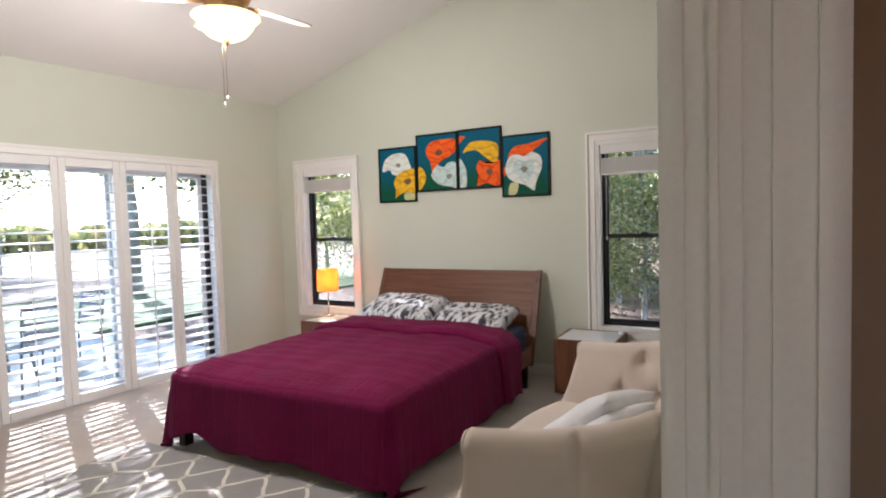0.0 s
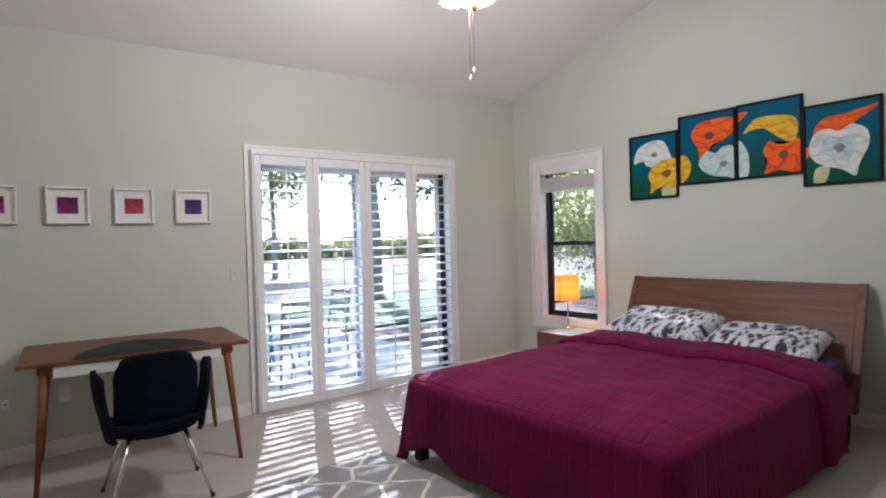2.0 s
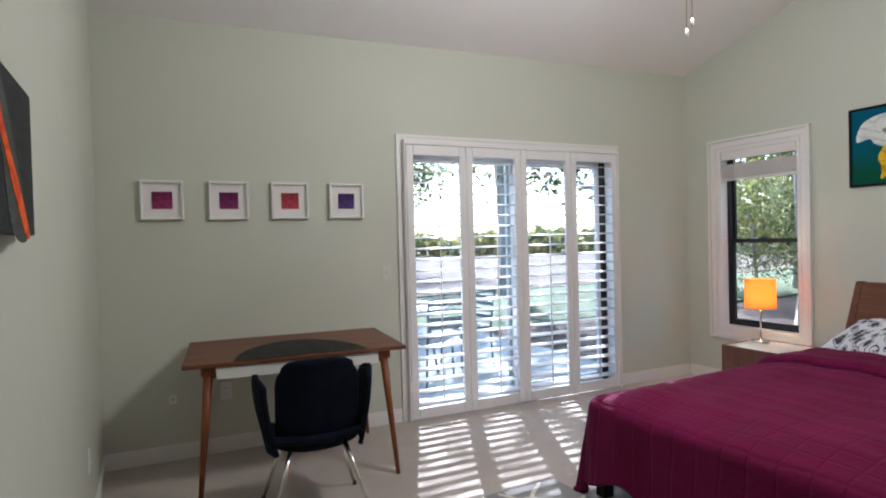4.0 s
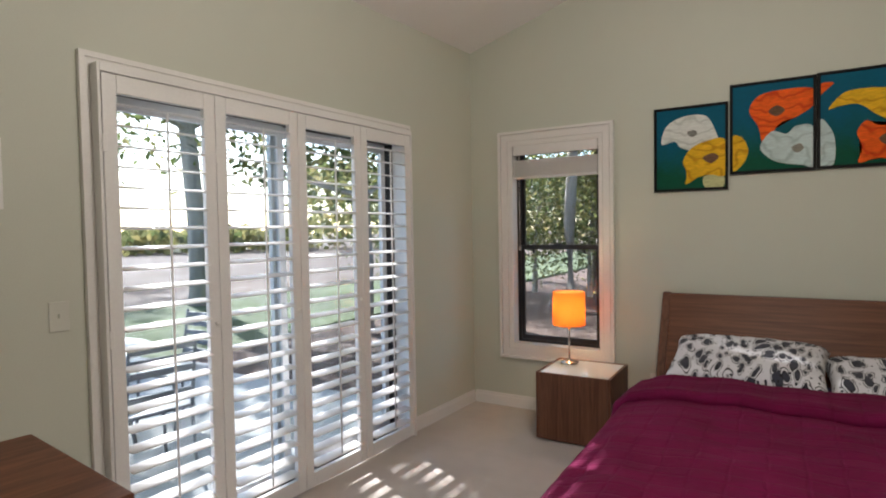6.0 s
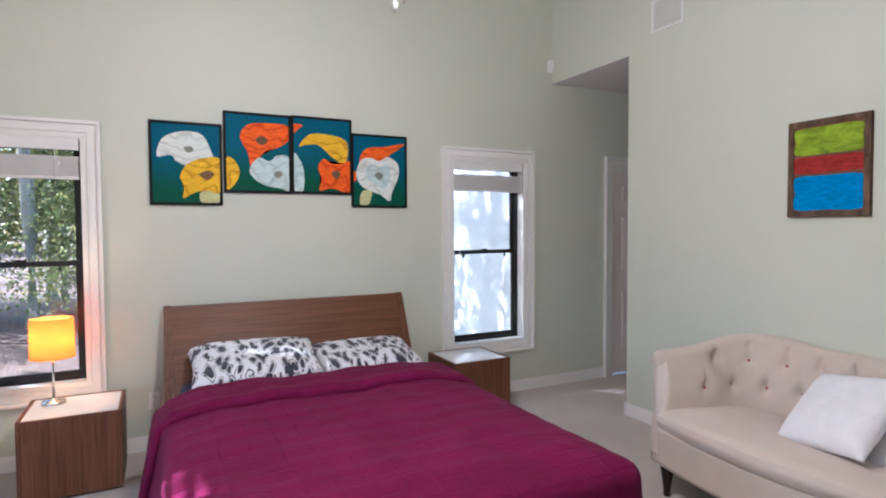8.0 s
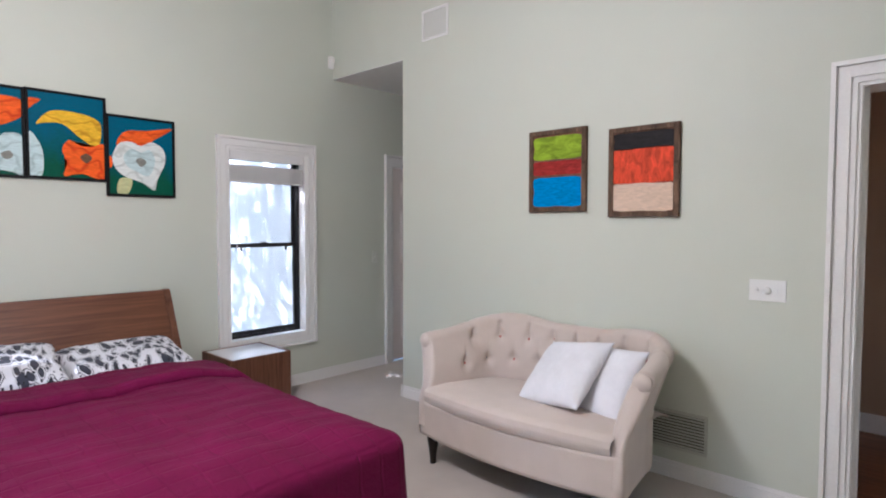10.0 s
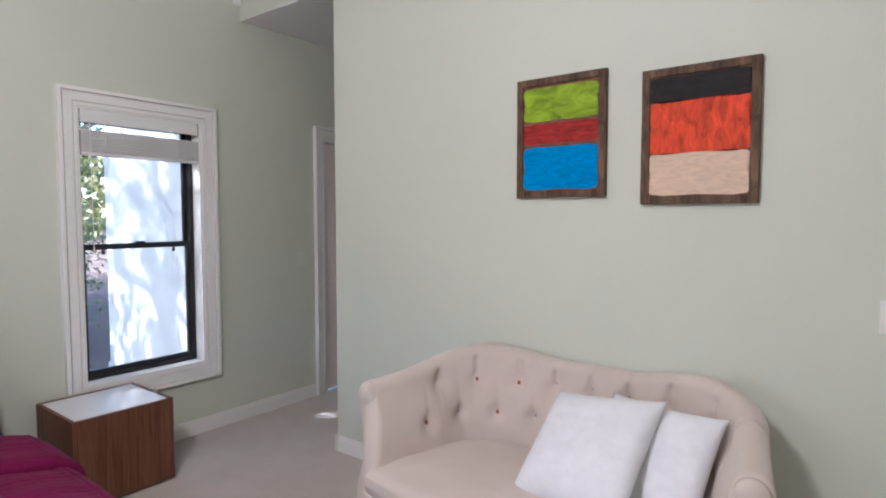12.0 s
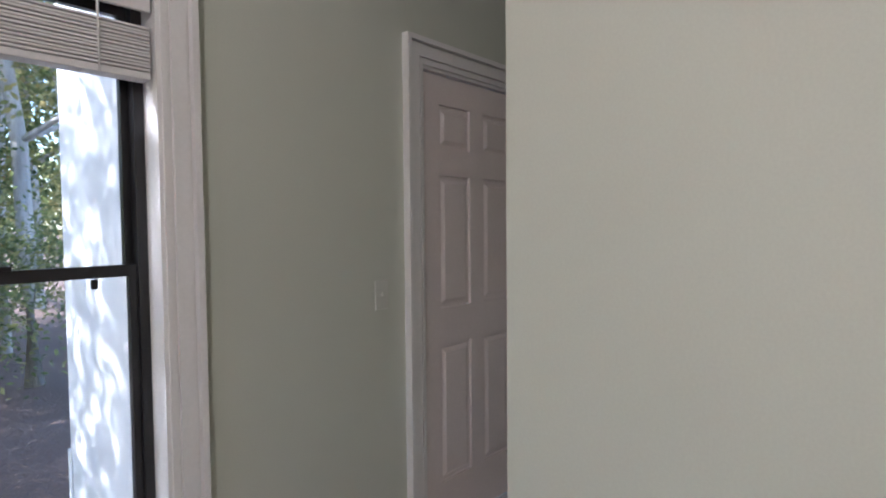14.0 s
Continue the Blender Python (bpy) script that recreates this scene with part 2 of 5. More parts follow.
def brushed(name, col, var=0.25, rough=0.6, stretch=(3, 3, 10), folds=0.0):
    """Brush-laid paint; folds draws swirling darker petal lines."""
    m = material(name, col, rough)
    bsdf(m).inputs["Specular IOR Level"].default_value = 0.15
    v = coords(m, stretch)
    a = noise_tex(m, v, 6, 5, 0.6, 1.0)
    base = ramp(m, a, [(0.3, tuple(c * (1 - var) for c in col)), (0.7, tuple(min(1, c * (1 + var)) for c in col))])
    if folds:
        w = nd(m, "ShaderNodeTexWave")
        w.wave_type = "RINGS"
        w.inputs["Scale"].default_value, w.inputs["Distortion"].default_value = 3.2, 14.0
        w.inputs["Detail"].default_value, w.inputs["Detail Scale"].default_value = 2.0, 1.6
        ln(m, coords(m), w.inputs["Vector"])
        k = tuple(max(0.12, 0.3 + 0.5 * c) for c in col)
        base = mixed(m, base, ramp(m, w.outputs["Fac"], [(0.0, k), (0.12, (0.85, 0.85, 0.85)), (0.35, (1, 1, 1))]), folds)
    ln(m, base, bsdf(m).inputs["Base Color"])
    bump(m, noise_tex(m, v, 20, 4), 0.4, 0.002)
    return m


def leaf_material(name, a, b, c):
    m = material(name, b, 0.6)
    gi = nd(m, "ShaderNodeNewGeometry")
    col = ramp(m, gi.outputs["Random Per Island"], [(0.0, a), (0.5, b), (1.0, c)])
    ln(m, col, bsdf(m).inputs["Base Color"])
    tr = nd(m, "ShaderNodeBsdfTranslucent")
    ln(m, col, tr.inputs["Color"])
    mx = nd(m, "ShaderNodeMixShader")
    mx.inputs["Fac"].default_value = 0.5
    out = m.node_tree.nodes["Material Output"]
    ln(m, bsdf(m).outputs[0], mx.inputs[1])
    ln(m, tr.outputs[0], mx.inputs[2])
    ln(m, mx.outputs[0], out.inputs["Surface"])
    return m


def glass_material(name, tint=(0.93, 0.95, 0.95)):
    """A thin clear pane: what is behind shows, with a mirror gloss by Fresnel."""
    m = bpy.data.materials.new(name)
    m.use_nodes = True
    t = m.node_tree
    t.nodes.remove(t.nodes["Principled BSDF"])
    a, g, f, x = nd(m, "ShaderNodeBsdfTransparent"), nd(m, "ShaderNodeBsdfGlossy"), nd(m, "ShaderNodeLayerWeight"), nd(m, "ShaderNodeMixShader")
    a.inputs["Color"].default_value = (*tint, 1)
    g.inputs["Roughness"].default_value = 0.01
    f.inputs["Blend"].default_value = 0.5
    pw, sc = nd(m, "ShaderNodeMath"), nd(m, "ShaderNodeMath")
    pw.operation, sc.operation = "POWER", "MULTIPLY_ADD"
    pw.inputs[1].default_value = 5.0
    sc.inputs[1].default_value, sc.inputs[2].default_value = 0.6, 0.025
    ln(m, f.outputs["Facing"], pw.inputs[0])
    ln(m, pw.outputs[0], sc.inputs[0])
    ln(m, sc.outputs[0], x.inputs[0])
    ln(m, a.outputs[0], x.inputs[1])
    ln(m, g.outputs[0], x.inputs[2])
    ln(m, x.outputs[0], t.nodes["Material Output"].inputs["Surface"])
    return m


def glowing(name, col, strength, base):
    m = material(name, base, 0.5)
    bsdf(m).inputs["Emission Color"].default_value = (*col, 1)
    bsdf(m).inputs["Emission Strength"].default_value = strength
    return m


def shade_material():
    """Thin cloth lamp shade that lets the bulb's light through."""
    m = material("orange_lamp_shade", (0.83, 0.41, 0.12), 0.8)
    tr, mx = nd(m, "ShaderNodeBsdfTranslucent"), nd(m, "ShaderNodeMixShader")
    tr.inputs["Color"].default_value = (0.92, 0.46, 0.13, 1)
    mx.inputs["Fac"].default_value = 0.6
    ln(m, bsdf(m).outputs[0], mx.inputs[1])
    ln(m, tr.outputs[0], mx.inputs[2])
    ln(m, mx.outputs[0], m.node_tree.nodes["Material Output"].inputs["Surface"])
    bump(m, noise_tex(m, coords(m), 300, 2), 0.2, 0.001)
    return m


CARPET, COMFORT, PAISLEY, GLASS, SHADE = carpet_material(), comforter_material(), paisley_material(), glass_material("window_glass"), shade_material()
# bronze tint invented to warm the sky light that falls on the jamb
WARMPANE = glass_material("added_warming_glass", (0.95, 0.80, 0.67))
# tint added to darken the bright outdoor view through the patio door
DIMPANE = glass_material("view_dimming_door_glass", (0.80, 0.83, 0.84))
WHITEGLASS = material("white_back_painted_glass", (0.72, 0.72, 0.74), 0.06)
BOWL = glowing("alabaster_bowl_glass", (1.0, 0.62, 0.22), 0.42, (0.60, 0.45, 0.28))
RUG = mottled("rug_grey_wool", (0.27, 0.255, 0.25), 0.95, 0.1, 5, 160, 0.7, 0.005, 0, 0.2)
RUGLINE = mottled("rug_cream_wool", (0.74, 0.70, 0.62), 0.95, 0.06, 5, 160, 0.7, 0.005, 0, 0.2)
LEAF = leaf_material("oak_leaves", (0.07, 0.10, 0.035), (0.17, 0.21, 0.07), (0.40, 0.36, 0.14))
LEAF2 = leaf_material("autumn_leaves", (0.13, 0.16, 0.06), (0.26, 0.26, 0.10), (0.45, 0.36, 0.15))

# ---- mesh helpers ----
def part(name, bm, mat, parent=None, label="", smooth=False):
    me = bpy.data.meshes.new(name)
    bm.normal_update()
    bm.to_mesh(me)
    bm.free()
    me.materials.append(mat)
    if smooth:
        me.polygons.foreach_set("use_smooth", [True] * len(me.polygons))
    ob = new(name, me)
    ob.parent = parent
    return tagged(ob, label) if label else ob


def add_box(bm, x0, x1, y0, y1, z0, z1):
    v = [bm.verts.new((x, y, z)) for x in (x0, x1) for y in (y0, y1) for z in (z0, z1)]
    for f in ((0, 1, 3, 2), (4, 6, 7, 5), (0, 4, 5, 1), (2, 3, 7, 6), (0, 2, 6, 4), (1, 5, 7, 3)):
        bm.faces.new([v[i] for i in f])
    return v


def box(name, x0, x1, y0, y1, z0, z1, mat, parent=None, bev=0.003, label="", seg=2):
    bm = bmesh.new()
    add_box(bm, x0, x1, y0, y1, z0, z1)
    if bev:
        bmesh.ops.bevel(bm, geom=bm.edges[:], offset=bev, segments=seg, affect="EDGES", profile=0.5)
    return part(name, bm, mat, parent, label)


def lathe(name, prof, mat, parent=None, n=32, label="", smooth=True, at=(0, 0, 0)):
    """A turned body: prof is (radius, z) from bottom to top."""
    bm = bmesh.new()
    rings = []
    for r, z in prof:
        rings.append([bm.verts.new((at[0] + r * math.cos(2 * math.pi * k / n), at[1] + r * math.sin(2 * math.pi * k / n), at[2] + z)) for k in range(n)])
    for a, b in zip(rings, rings[1:]):
        for k in range(n):
            bm.faces.new((a[k], a[(k + 1) % n], b[(k + 1) % n], b[k]))
    bm.faces.new(rings[0][::-1])
    bm.faces.new(rings[-1])
    return part(name, bm, mat, parent, label, smooth)


def rod(name, a, b, ra, rb, mat, parent=None, n=14, label=""):
    """A straight tapered rod from a to b."""
    bm = bmesh.new()
    a, b = Vector(a), Vector(b)
    q = (b - a).to_track_quat("Z", "Y").to_matrix()
    r0 = [bm.verts.new(a + q @ Vector((ra * math.cos(6.2832 * k / n), ra * math.sin(6.2832 * k / n), 0))) for k in range(n)]
    r1 = [bm.verts.new(b + q @ Vector((rb * math.cos(6.2832 * k / n), rb * math.sin(6.2832 * k / n), 0))) for k in range(n)]
    for k in range(n):
        bm.faces.new((r0[k], r0[(k + 1) % n], r1[(k + 1) % n], r1[k]))
    bm.faces.new(r0[::-1])
    bm.faces.new(r1)
    return part(name, bm, mat, parent, label, True)


def thing(name, x, y, z, label, category, group="", turn=0.0):
    ob = new(name)
    ob.matrix_basis = pose(x, y, z, 0, 0, turn)
    return tagged(ob, label, category, group)


def structure(ob, label=""):
    return tagged(ob, label, kind="structure")


def grid_mesh(name, nu, nv, fn, mat, parent=None, label="", thick=0.0, close_u=False):
    bm = bmesh.new()
    vs = [[bm.verts.new(fn(i / (nu if close_u else nu - 1), j / (nv - 1))) for j in range(nv)] for i in range(nu)]
    for i in range(nu if close_u else nu - 1):
        for j in range(nv - 1):
            k = (i + 1) % nu
            bm.faces.new((vs[i][j], vs[k][j], vs[k][j + 1], vs[i][j + 1]))
    if thick:
        bm.normal_update()
        bmesh.ops.solidify(bm, geom=bm.faces[:], thickness=thick)
    return part(name, bm, mat, parent, label, True)


# ---- the shell ----
XW, XE, YN, YS = -4.55, 0.228, 5.25, 0.352
TH, ET = 0.18, 0.20
SKEW = 0.049  # the patio wall runs out of square by this much per metre
WEST = Matrix.Translation((XW, YN, 0)) @ Matrix.Rotation(-math.atan(SKEW), 4, "Z") @ Matrix.Translation((-XW, -YN, 0))


def on_west(ob):
    """Turn a thing laid out along x = XW onto the skewed patio wall."""
    ob.matrix_basis = WEST @ ob.matrix_basis
    return ob



def roof(x):
    return 2.86 + 0.305 * (x - XW)


def wall_grid(name, axis, at0, at1, lo, hi, holes, top, label):
    """A wall along x (axis 0) or y (axis 1) with openings (a0, a1, z0, z1); top(a) is its height there."""
    bm = bmesh.new()
    cuts = sorted({lo, hi, *[h[0] for h in holes], *[h[1] for h in holes]})
    for a, b in zip(cuts, cuts[1:]):
        mine = sorted((h for h in holes if h[0] <= a + 1e-6 and h[1] >= b - 1e-6), key=lambda h: h[2])
        z = -0.3
        spans = []
        for h in mine:
            if h[2] > z + 1e-6:
                spans.append((z, h[2]))
            z = h[3]
        for s in spans:
            add_box(bm, *((a, b, at0, at1) if axis == 0 else (at0, at1, a, b)), *s)
        v = add_box(bm, *((a, b, at0, at1) if axis == 0 else (at0, at1, a, b)), z, z + 1)
        for p in v:
            if p.co.z > z + 0.5:
                p.co.z = top(p.co[axis]) if axis == 0 else top(p.co.x)
    return structure(part(name, bm, SAGE), label)


W1 = (-4.197, -3.491, 0.503, 2.086)
W2 = (-0.826, -0.088, 0.473, 2.08)
SL = (2.335, 4.336, 0.0, 2.095)
CD = (0.975, 1.765, -0.01, 2.075)
ED = (0.02, 1.20, -0.01, 2.127)
wall_grid("wall_north", 0, YN, YN + TH, XW - TH, XE + ET, [W1, W2], lambda x: roof(x) + 0.1, "pale sage green painted gable wall")
wall_grid("wall_north_alcove", 0, YN, YN + TH, XE + ET, 2.4, [CD], lambda x: 3.0, "pale sage green painted alcove wall")
on_west(wall_grid("wall_west", 1, XW - TH, XW, YS - TH, YN, [SL], lambda x: roof(x) + 0.1, "pale sage green painted wall with a patio door"))
wall_grid("wall_east", 1, XE, XE + ET, -0.2, 4.29, [ED], lambda x: roof(x) + 0.1, "pale sage green painted wall behind the settee")
b = bmesh.new()
v = add_box(b, XE, XE + ET, 4.29, YN, 2.826, 4.4)
structure(part("wall_east_header", b, SAGE), "sage green wall above the alcove opening")
wall_grid("wall_south", 0, YS - TH, YS, XW - 0.26, -1.4, [], lambda x: roof(x) + 0.1, "pale sage green painted wall")
wall_grid("wall_south_return", 1, -1.4, -1.28, -0.2, YS, [], lambda x: roof(x) + 0.1, "pale sage green painted return wall")
wall_grid("wall_south_entry", 0, -0.32, -0.2, -1.4, XE + ET, [], lambda x: roof(x) + 0.1, "pale sage green painted wall by the entry")
wall_grid("wall_alcove_south", 0, 4.17, 4.29, XE + ET, 2.4, [], lambda x: 3.0, "sage green alcove wall")
wall_grid("wall_alcove_end", 1, 2.4, 2.52, 4.17, YN + TH, [], lambda x: 3.0, "sage green alcove end wall")
b = bmesh.new()
add_box(b, XW - TH - 0.3, XE + ET, -0.32, YN + TH, 0, 1)
for p in b.verts:
    p.co.z = roof(p.co.x) + (0.16 if p.co.z > 0.5 else 0.0)
structure(part("ceiling", b, CEIL), "sloped white painted ceiling")
b = bmesh.new()
add_box(b, XE + ET, 2.4, 4.29, YN, 2.826, 2.95)
add_box(b, XE + 0.0, XE + ET, 4.292, YN - 0.002, 2.822, 2.8255)
structure(part("ceiling_alcove", b, CEIL), "flat white alcove ceiling")
b = bmesh.new()
add_box(b, XW - 0.06, 0.29, -0.32, YN + 0.02, -0.12, 0.0)
for p in b.verts:
    if p.co.x < XW:
        p.co.x -= SKEW * (YN - p.co.y)
add_box(b, 0.29, 2.4, 4.2, YN + 0.02, -0.12, 0.0)
structure(part("floor", b, CARPET), "beige cut-pile carpet")
b = bmesh.new()
add_box(b, 0.29, 1.9, -1.2, 1.9, -0.12, -0.002)
structure(part("floor_hall", b, HALLWOOD), "warm brown hardwood hall floor")
b = bmesh.new()
add_box(b, 1.9, 2.02, -1.2, 1.9, -0.1, 2.7)
add_box(b, XE + ET, 1.9, 1.9, 2.02, -0.1, 2.7)
# south end with an invented, unseen opening that lets daylight onto the jamb
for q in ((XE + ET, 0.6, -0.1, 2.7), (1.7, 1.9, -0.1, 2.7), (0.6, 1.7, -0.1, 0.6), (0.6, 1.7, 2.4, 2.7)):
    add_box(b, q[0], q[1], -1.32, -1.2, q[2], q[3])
add_box(b, XE + 0.0, XE + ET, -1.2, -0.32, -0.1, 2.7)
structure(part("wall_hall", b, HALLWALL), "brown painted hall walls")
# added pane in that opening; it only filters the light warmer
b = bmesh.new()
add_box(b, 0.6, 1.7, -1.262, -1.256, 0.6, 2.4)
structure(part("added_hall_pane", b, WARMPANE), "unseen bronze tinted pane added to warm daylight on the doorway jamb")
b = bmesh.new()
add_box(b, XE + ET, 1.9, -1.2, 1.9, 2.6, 2.7)
structure(part("ceiling_hall", b, CEIL), "flat white hall ceiling")
b = bmesh.new()
add_box(b, 1.882, 1.9, -1.2, 1.9, 0, 0.13)
structure(part("baseboard_hall", b, WHITE), "white hall baseboard")


def baseboard(name, x0, x1, y0, y1):
    bm = bmesh.new()
    add_box(bm, x0, x1, y0, y1, 0.0, 0.075)
    g = 0.005
    add_box(bm, x0 + (g if y1 - y0 > x1 - x0 and x0 > -1 else 0), x1 - (g if y1 - y0 > x1 - x0 and x0 < -1 else 0),
            y0 + (g if x1 - x0 > y1 - y0 and y0 > 3 else 0), y1 - (g if x1 - x0 > y1 - y0 and y0 < 3 else 0), 0.075, 0.10)
    bmesh.ops.bevel(bm, geom=[e for e in bm.edges if min(v.co.z for v in e.verts) > 0.09], offset=0.003, segments=2, affect="EDGES")
    return structure(part(name, bm, WHITE), "white painted baseboard")


on_west(baseboard("baseboard_1", XW, XW + 0.014, YS, 2.277))
on_west(baseboard("baseboard_2", XW, XW + 0.014, 4.394, YN - 0.014))
baseboard("baseboard_3", XW + 0.014, 0.865, YN - 0.014, YN)
baseboard("baseboard_4", XE - 0.014, XE, 1.308, 4.276)
baseboard("baseboard_5", XW - 0.22, -1.4, YS, YS + 0.014)
baseboard("baseboard_6", XE - 0.014, XE + 0.5, 4.29, 4.304)


# ---- windows, doors and their trim ----
def profile_trim(name, bm, x0, x1, z0, z1, w, y, bottom=True):
    """Stepped casing round an opening in a wall that faces -y."""
    for k, (a, b2, d) in enumerate(((0.0, 0.20, 0.036), (0.20, 0.30, 0.014), (0.30, 0.74, 0.022), (0.74, 0.82, 0.010), (0.82, 1.0, 0.016))):
        o, i = w * (1 - a), w * (1 - b2)
        add_box(bm, x0 - o, x0 - i, y - d, y, z0 - (o if bottom else 0), z1 + o)
        add_box(bm, x1 + i, x1 + o, y - d, y, z0 - (o if bottom else 0), z1 + o)
        add_box(bm, x0 - i, x1 + i, y - d, y, z1 + i, z1 + o)
        if bottom:
            add_box(bm, x0 - i, x1 + i, y - d, y, z0 - o, z0 - i)


def sash_window(name, o, label):
    x0, x1, z0, z1 = o
    win = structure(new(name), label)
    win["category"] = "window"
    bm = bmesh.new()
    profile_trim("casing", bm, x0, x1, z0, z1, 0.10, YN)
    part("casing", bm, WHITE, win)
    bm = bmesh.new()
    for a in ((x0, x0 + 0.012, YN - 0.01, YN + 0.10, z0, z1), (x1 - 0.012, x1, YN - 0.01, YN + 0.10, z0, z1),
              (x0 + 0.012, x1 - 0.012, YN - 0.01, YN + 0.10, z1 - 0.012, z1), (x0 + 0.012, x1 - 0.012, YN - 0.012, YN + 0.10, z0, z0 + 0.014)):
        add_box(bm, *a)
    part("jamb_liner", bm, WHITE, win)
    a, b2, c, d = x0 + 0.012, x1 - 0.012, z0 + 0.014, z1 - 0.012
    bm = bmesh.new()
    for q in ((a, a + 0.028, YN + 0.085, YN + 0.16, c, d), (b2 - 0.028, b2, YN + 0.085, YN + 0.16, c, d),
              (a + 0.028, b2 - 0.028, YN + 0.085, YN + 0.16, d - 0.028, d), (a + 0.028, b2 - 0.028, YN + 0.085, YN + 0.16, c, c + 0.022)):
        add_box(bm, *q)
    part("outer_frame", bm, BLACK, win, "black metal window frame")
    mid = 1.277
    for nm, y, lo2, hi2 in (("lower_sash", YN + 0.095, c + 0.022, mid + 0.018), ("upper_sash", YN + 0.122, mid - 0.018, d - 0.028)):
        l, r = a + 0.028, b2 - 0.028
        s = bmesh.new()
        for q in ((l, l + 0.022, lo2, hi2), (r - 0.022, r, lo2, hi2), (l + 0.022, r - 0.022, hi2 - 0.034, hi2), (l + 0.022, r - 0.022, lo2, lo2 + 0.034)):
            add_box(s, q[0], q[1], y, y + 0.024, q[2], q[3])
        so = part(nm, s, BLACK, win, "black sash")
        g = bmesh.new()
        add_box(g, l + 0.015, r - 0.015, y + 0.010, y + 0.014, lo2 + 0.02, hi2 - 0.02)
        part("pane", g, GLASS, so).visible_shadow = False
    box("sash_lock", (a + b2) / 2 - 0.03, (a + b2) / 2 + 0.03, YN + 0.078, YN + 0.094, mid + 0.018, mid + 0.03, BLACK, win, 0.002)
    for q in (0.2, 0.8):
        xx = a + (b2 - a) * q
        box("lift_tab", xx - 0.008, xx + 0.008, YN + 0.08, YN + 0.094, mid - 0.045, mid - 0.018, BLACK, win, 0.002)
    # raised blind
    bl = thing("window_blind", (x0 + x1) / 2, YN + 0.03, z1 - 0.012, "white slatted window blind pulled up under its valance", "blind", "window blinds")
    w = (x1 - x0) / 2 - 0.02
    box("valance", -w, w, -0.035, -0.022, -0.075, 0.0, BLIND, bl, 0.003)
    box("headrail", -w + 0.004, w - 0.004, -0.02, 0.03, -0.045, 0.0, BLIND, bl, 0.002)
    for k in range(13):
        zz = -0.118 - 0.0095 * k
        bm = bmesh.new()
        add_box(bm, -w + 0.003, w - 0.003, -0.031 + 0.003 * math.sin(k * 2.1), 0.024 + 0.003 * math.sin(k * 2.1), zz - 0.0032, zz + 0.0032)
        bmesh.ops.bevel(bm, geom=bm.edges[:], offset=0.0012, segments=1, affect="EDGES")
        part("slat", bm, BLIND, bl)
    box("bottom_rail", -w + 0.003, w - 0.003, -0.031, 0.026, -0.258, -0.239, BLIND, bl, 0.003)
    for q in (-0.62, 0.62):
        rod("ladder_cord", (q * w, -0.034, -0.255), (q * w, -0.034, -0.07), 0.003, 0.003, BLIND, bl, 6)
    rod("lift_cord", (-w + 0.05, -0.036, -0.78), (-w + 0.05, -0.036, -0.06), 0.0018, 0.0018, BLIND, bl, 6)
    rod("cord_tassel", (-w + 0.05, -0.036, -0.82), (-w + 0.05, -0.036, -0.78), 0.007, 0.003, BLIND, bl, 8)
    return win


sash_window("window_1", W1, "white-cased sash window with a black metal frame")
sash_window("window_2", W2, "white-cased sash window with a black metal frame")

# closet door
cd = structure(new("door_1"), "closed six-panel door in pinkish white paint")
cd["category"] = "door"
bm = bmesh.new()
profile_trim("casing", bm, CD[0], CD[1], 0.0, CD[3], 0.105, YN, False)
part("casing", bm, WHITE, cd)
bm = bmesh.new()
for q in ((CD[0], CD[0] + 0.014, 0, CD[3]), (CD[1] - 0.014, CD[1], 0, CD[3])):
    add_box(bm, q[0], q[1], YN - 0.005, YN + TH, q[2], q[3])
add_box(bm, CD[0] + 0.014, CD[1] - 0.014, YN - 0.005, YN + TH, CD[3] - 0.014, CD[3])
part("jamb", bm, WHITE, cd)
bm = bmesh.new()
dx0, dx1 = CD[0] + 0.018, CD[1] - 0.018
add_box(bm, dx0, dx1, YN + 0.024, YN + 0.05, 0.012, 2.055)
st, gap = 0.11, 0.10
pw = (dx1 - dx0 - 2 * st - gap) / 2
rails = ((0.012, 0.235), (0.86, 1.03), (1.62, 1.74), (1.93, 2.055))
for z0, z1 in rails:
    add_box(bm, dx0, dx1, YN + 0.012, YN + 0.0239, z0, z1)
for (a0, a1) in ((0.235, 0.86), (1.03, 1.62), (1.74, 1.93)):
    for x0 in (dx0, dx0 + st + pw, dx1 - st):
        wd = gap if abs(x0 - dx0 - st - pw) < 1e-6 else st
        add_box(bm, x0, x0 + wd, YN + 0.012, YN + 0.0239, a0, a1)
door_leaf = part("leaf", bm, DOORP, cd)
for (a0, a1) in ((0.235, 0.86), (1.03, 1.62), (1.74, 1.93)):
    for x0 in (dx0 + st, dx0 + st + pw + gap):
        bm = bmesh.new()
        v = add_box(bm, x0 + 0.018, x0 + pw - 0.018, YN + 0.013, YN + 0.0235, a0 + 0.018, a1 - 0.018)
        for p in v:
            if p.co.y < YN + 0.02:
                p.co.x += 0.018 if p.co.x < x0 + pw / 2 else -0.018
                p.co.z += 0.018 if p.co.z < (a0 + a1) / 2 else -0.018
        part("raised_panel", bm, DOORP, door_leaf)
for z in (0.25, 1.05, 1.85):
    rod("hinge", (dx0 - 0.002, YN + 0.008, z - 0.04), (dx0 - 0.002, YN + 0.008, z + 0.04), 0.006, 0.006, BRASS, cd, 10)
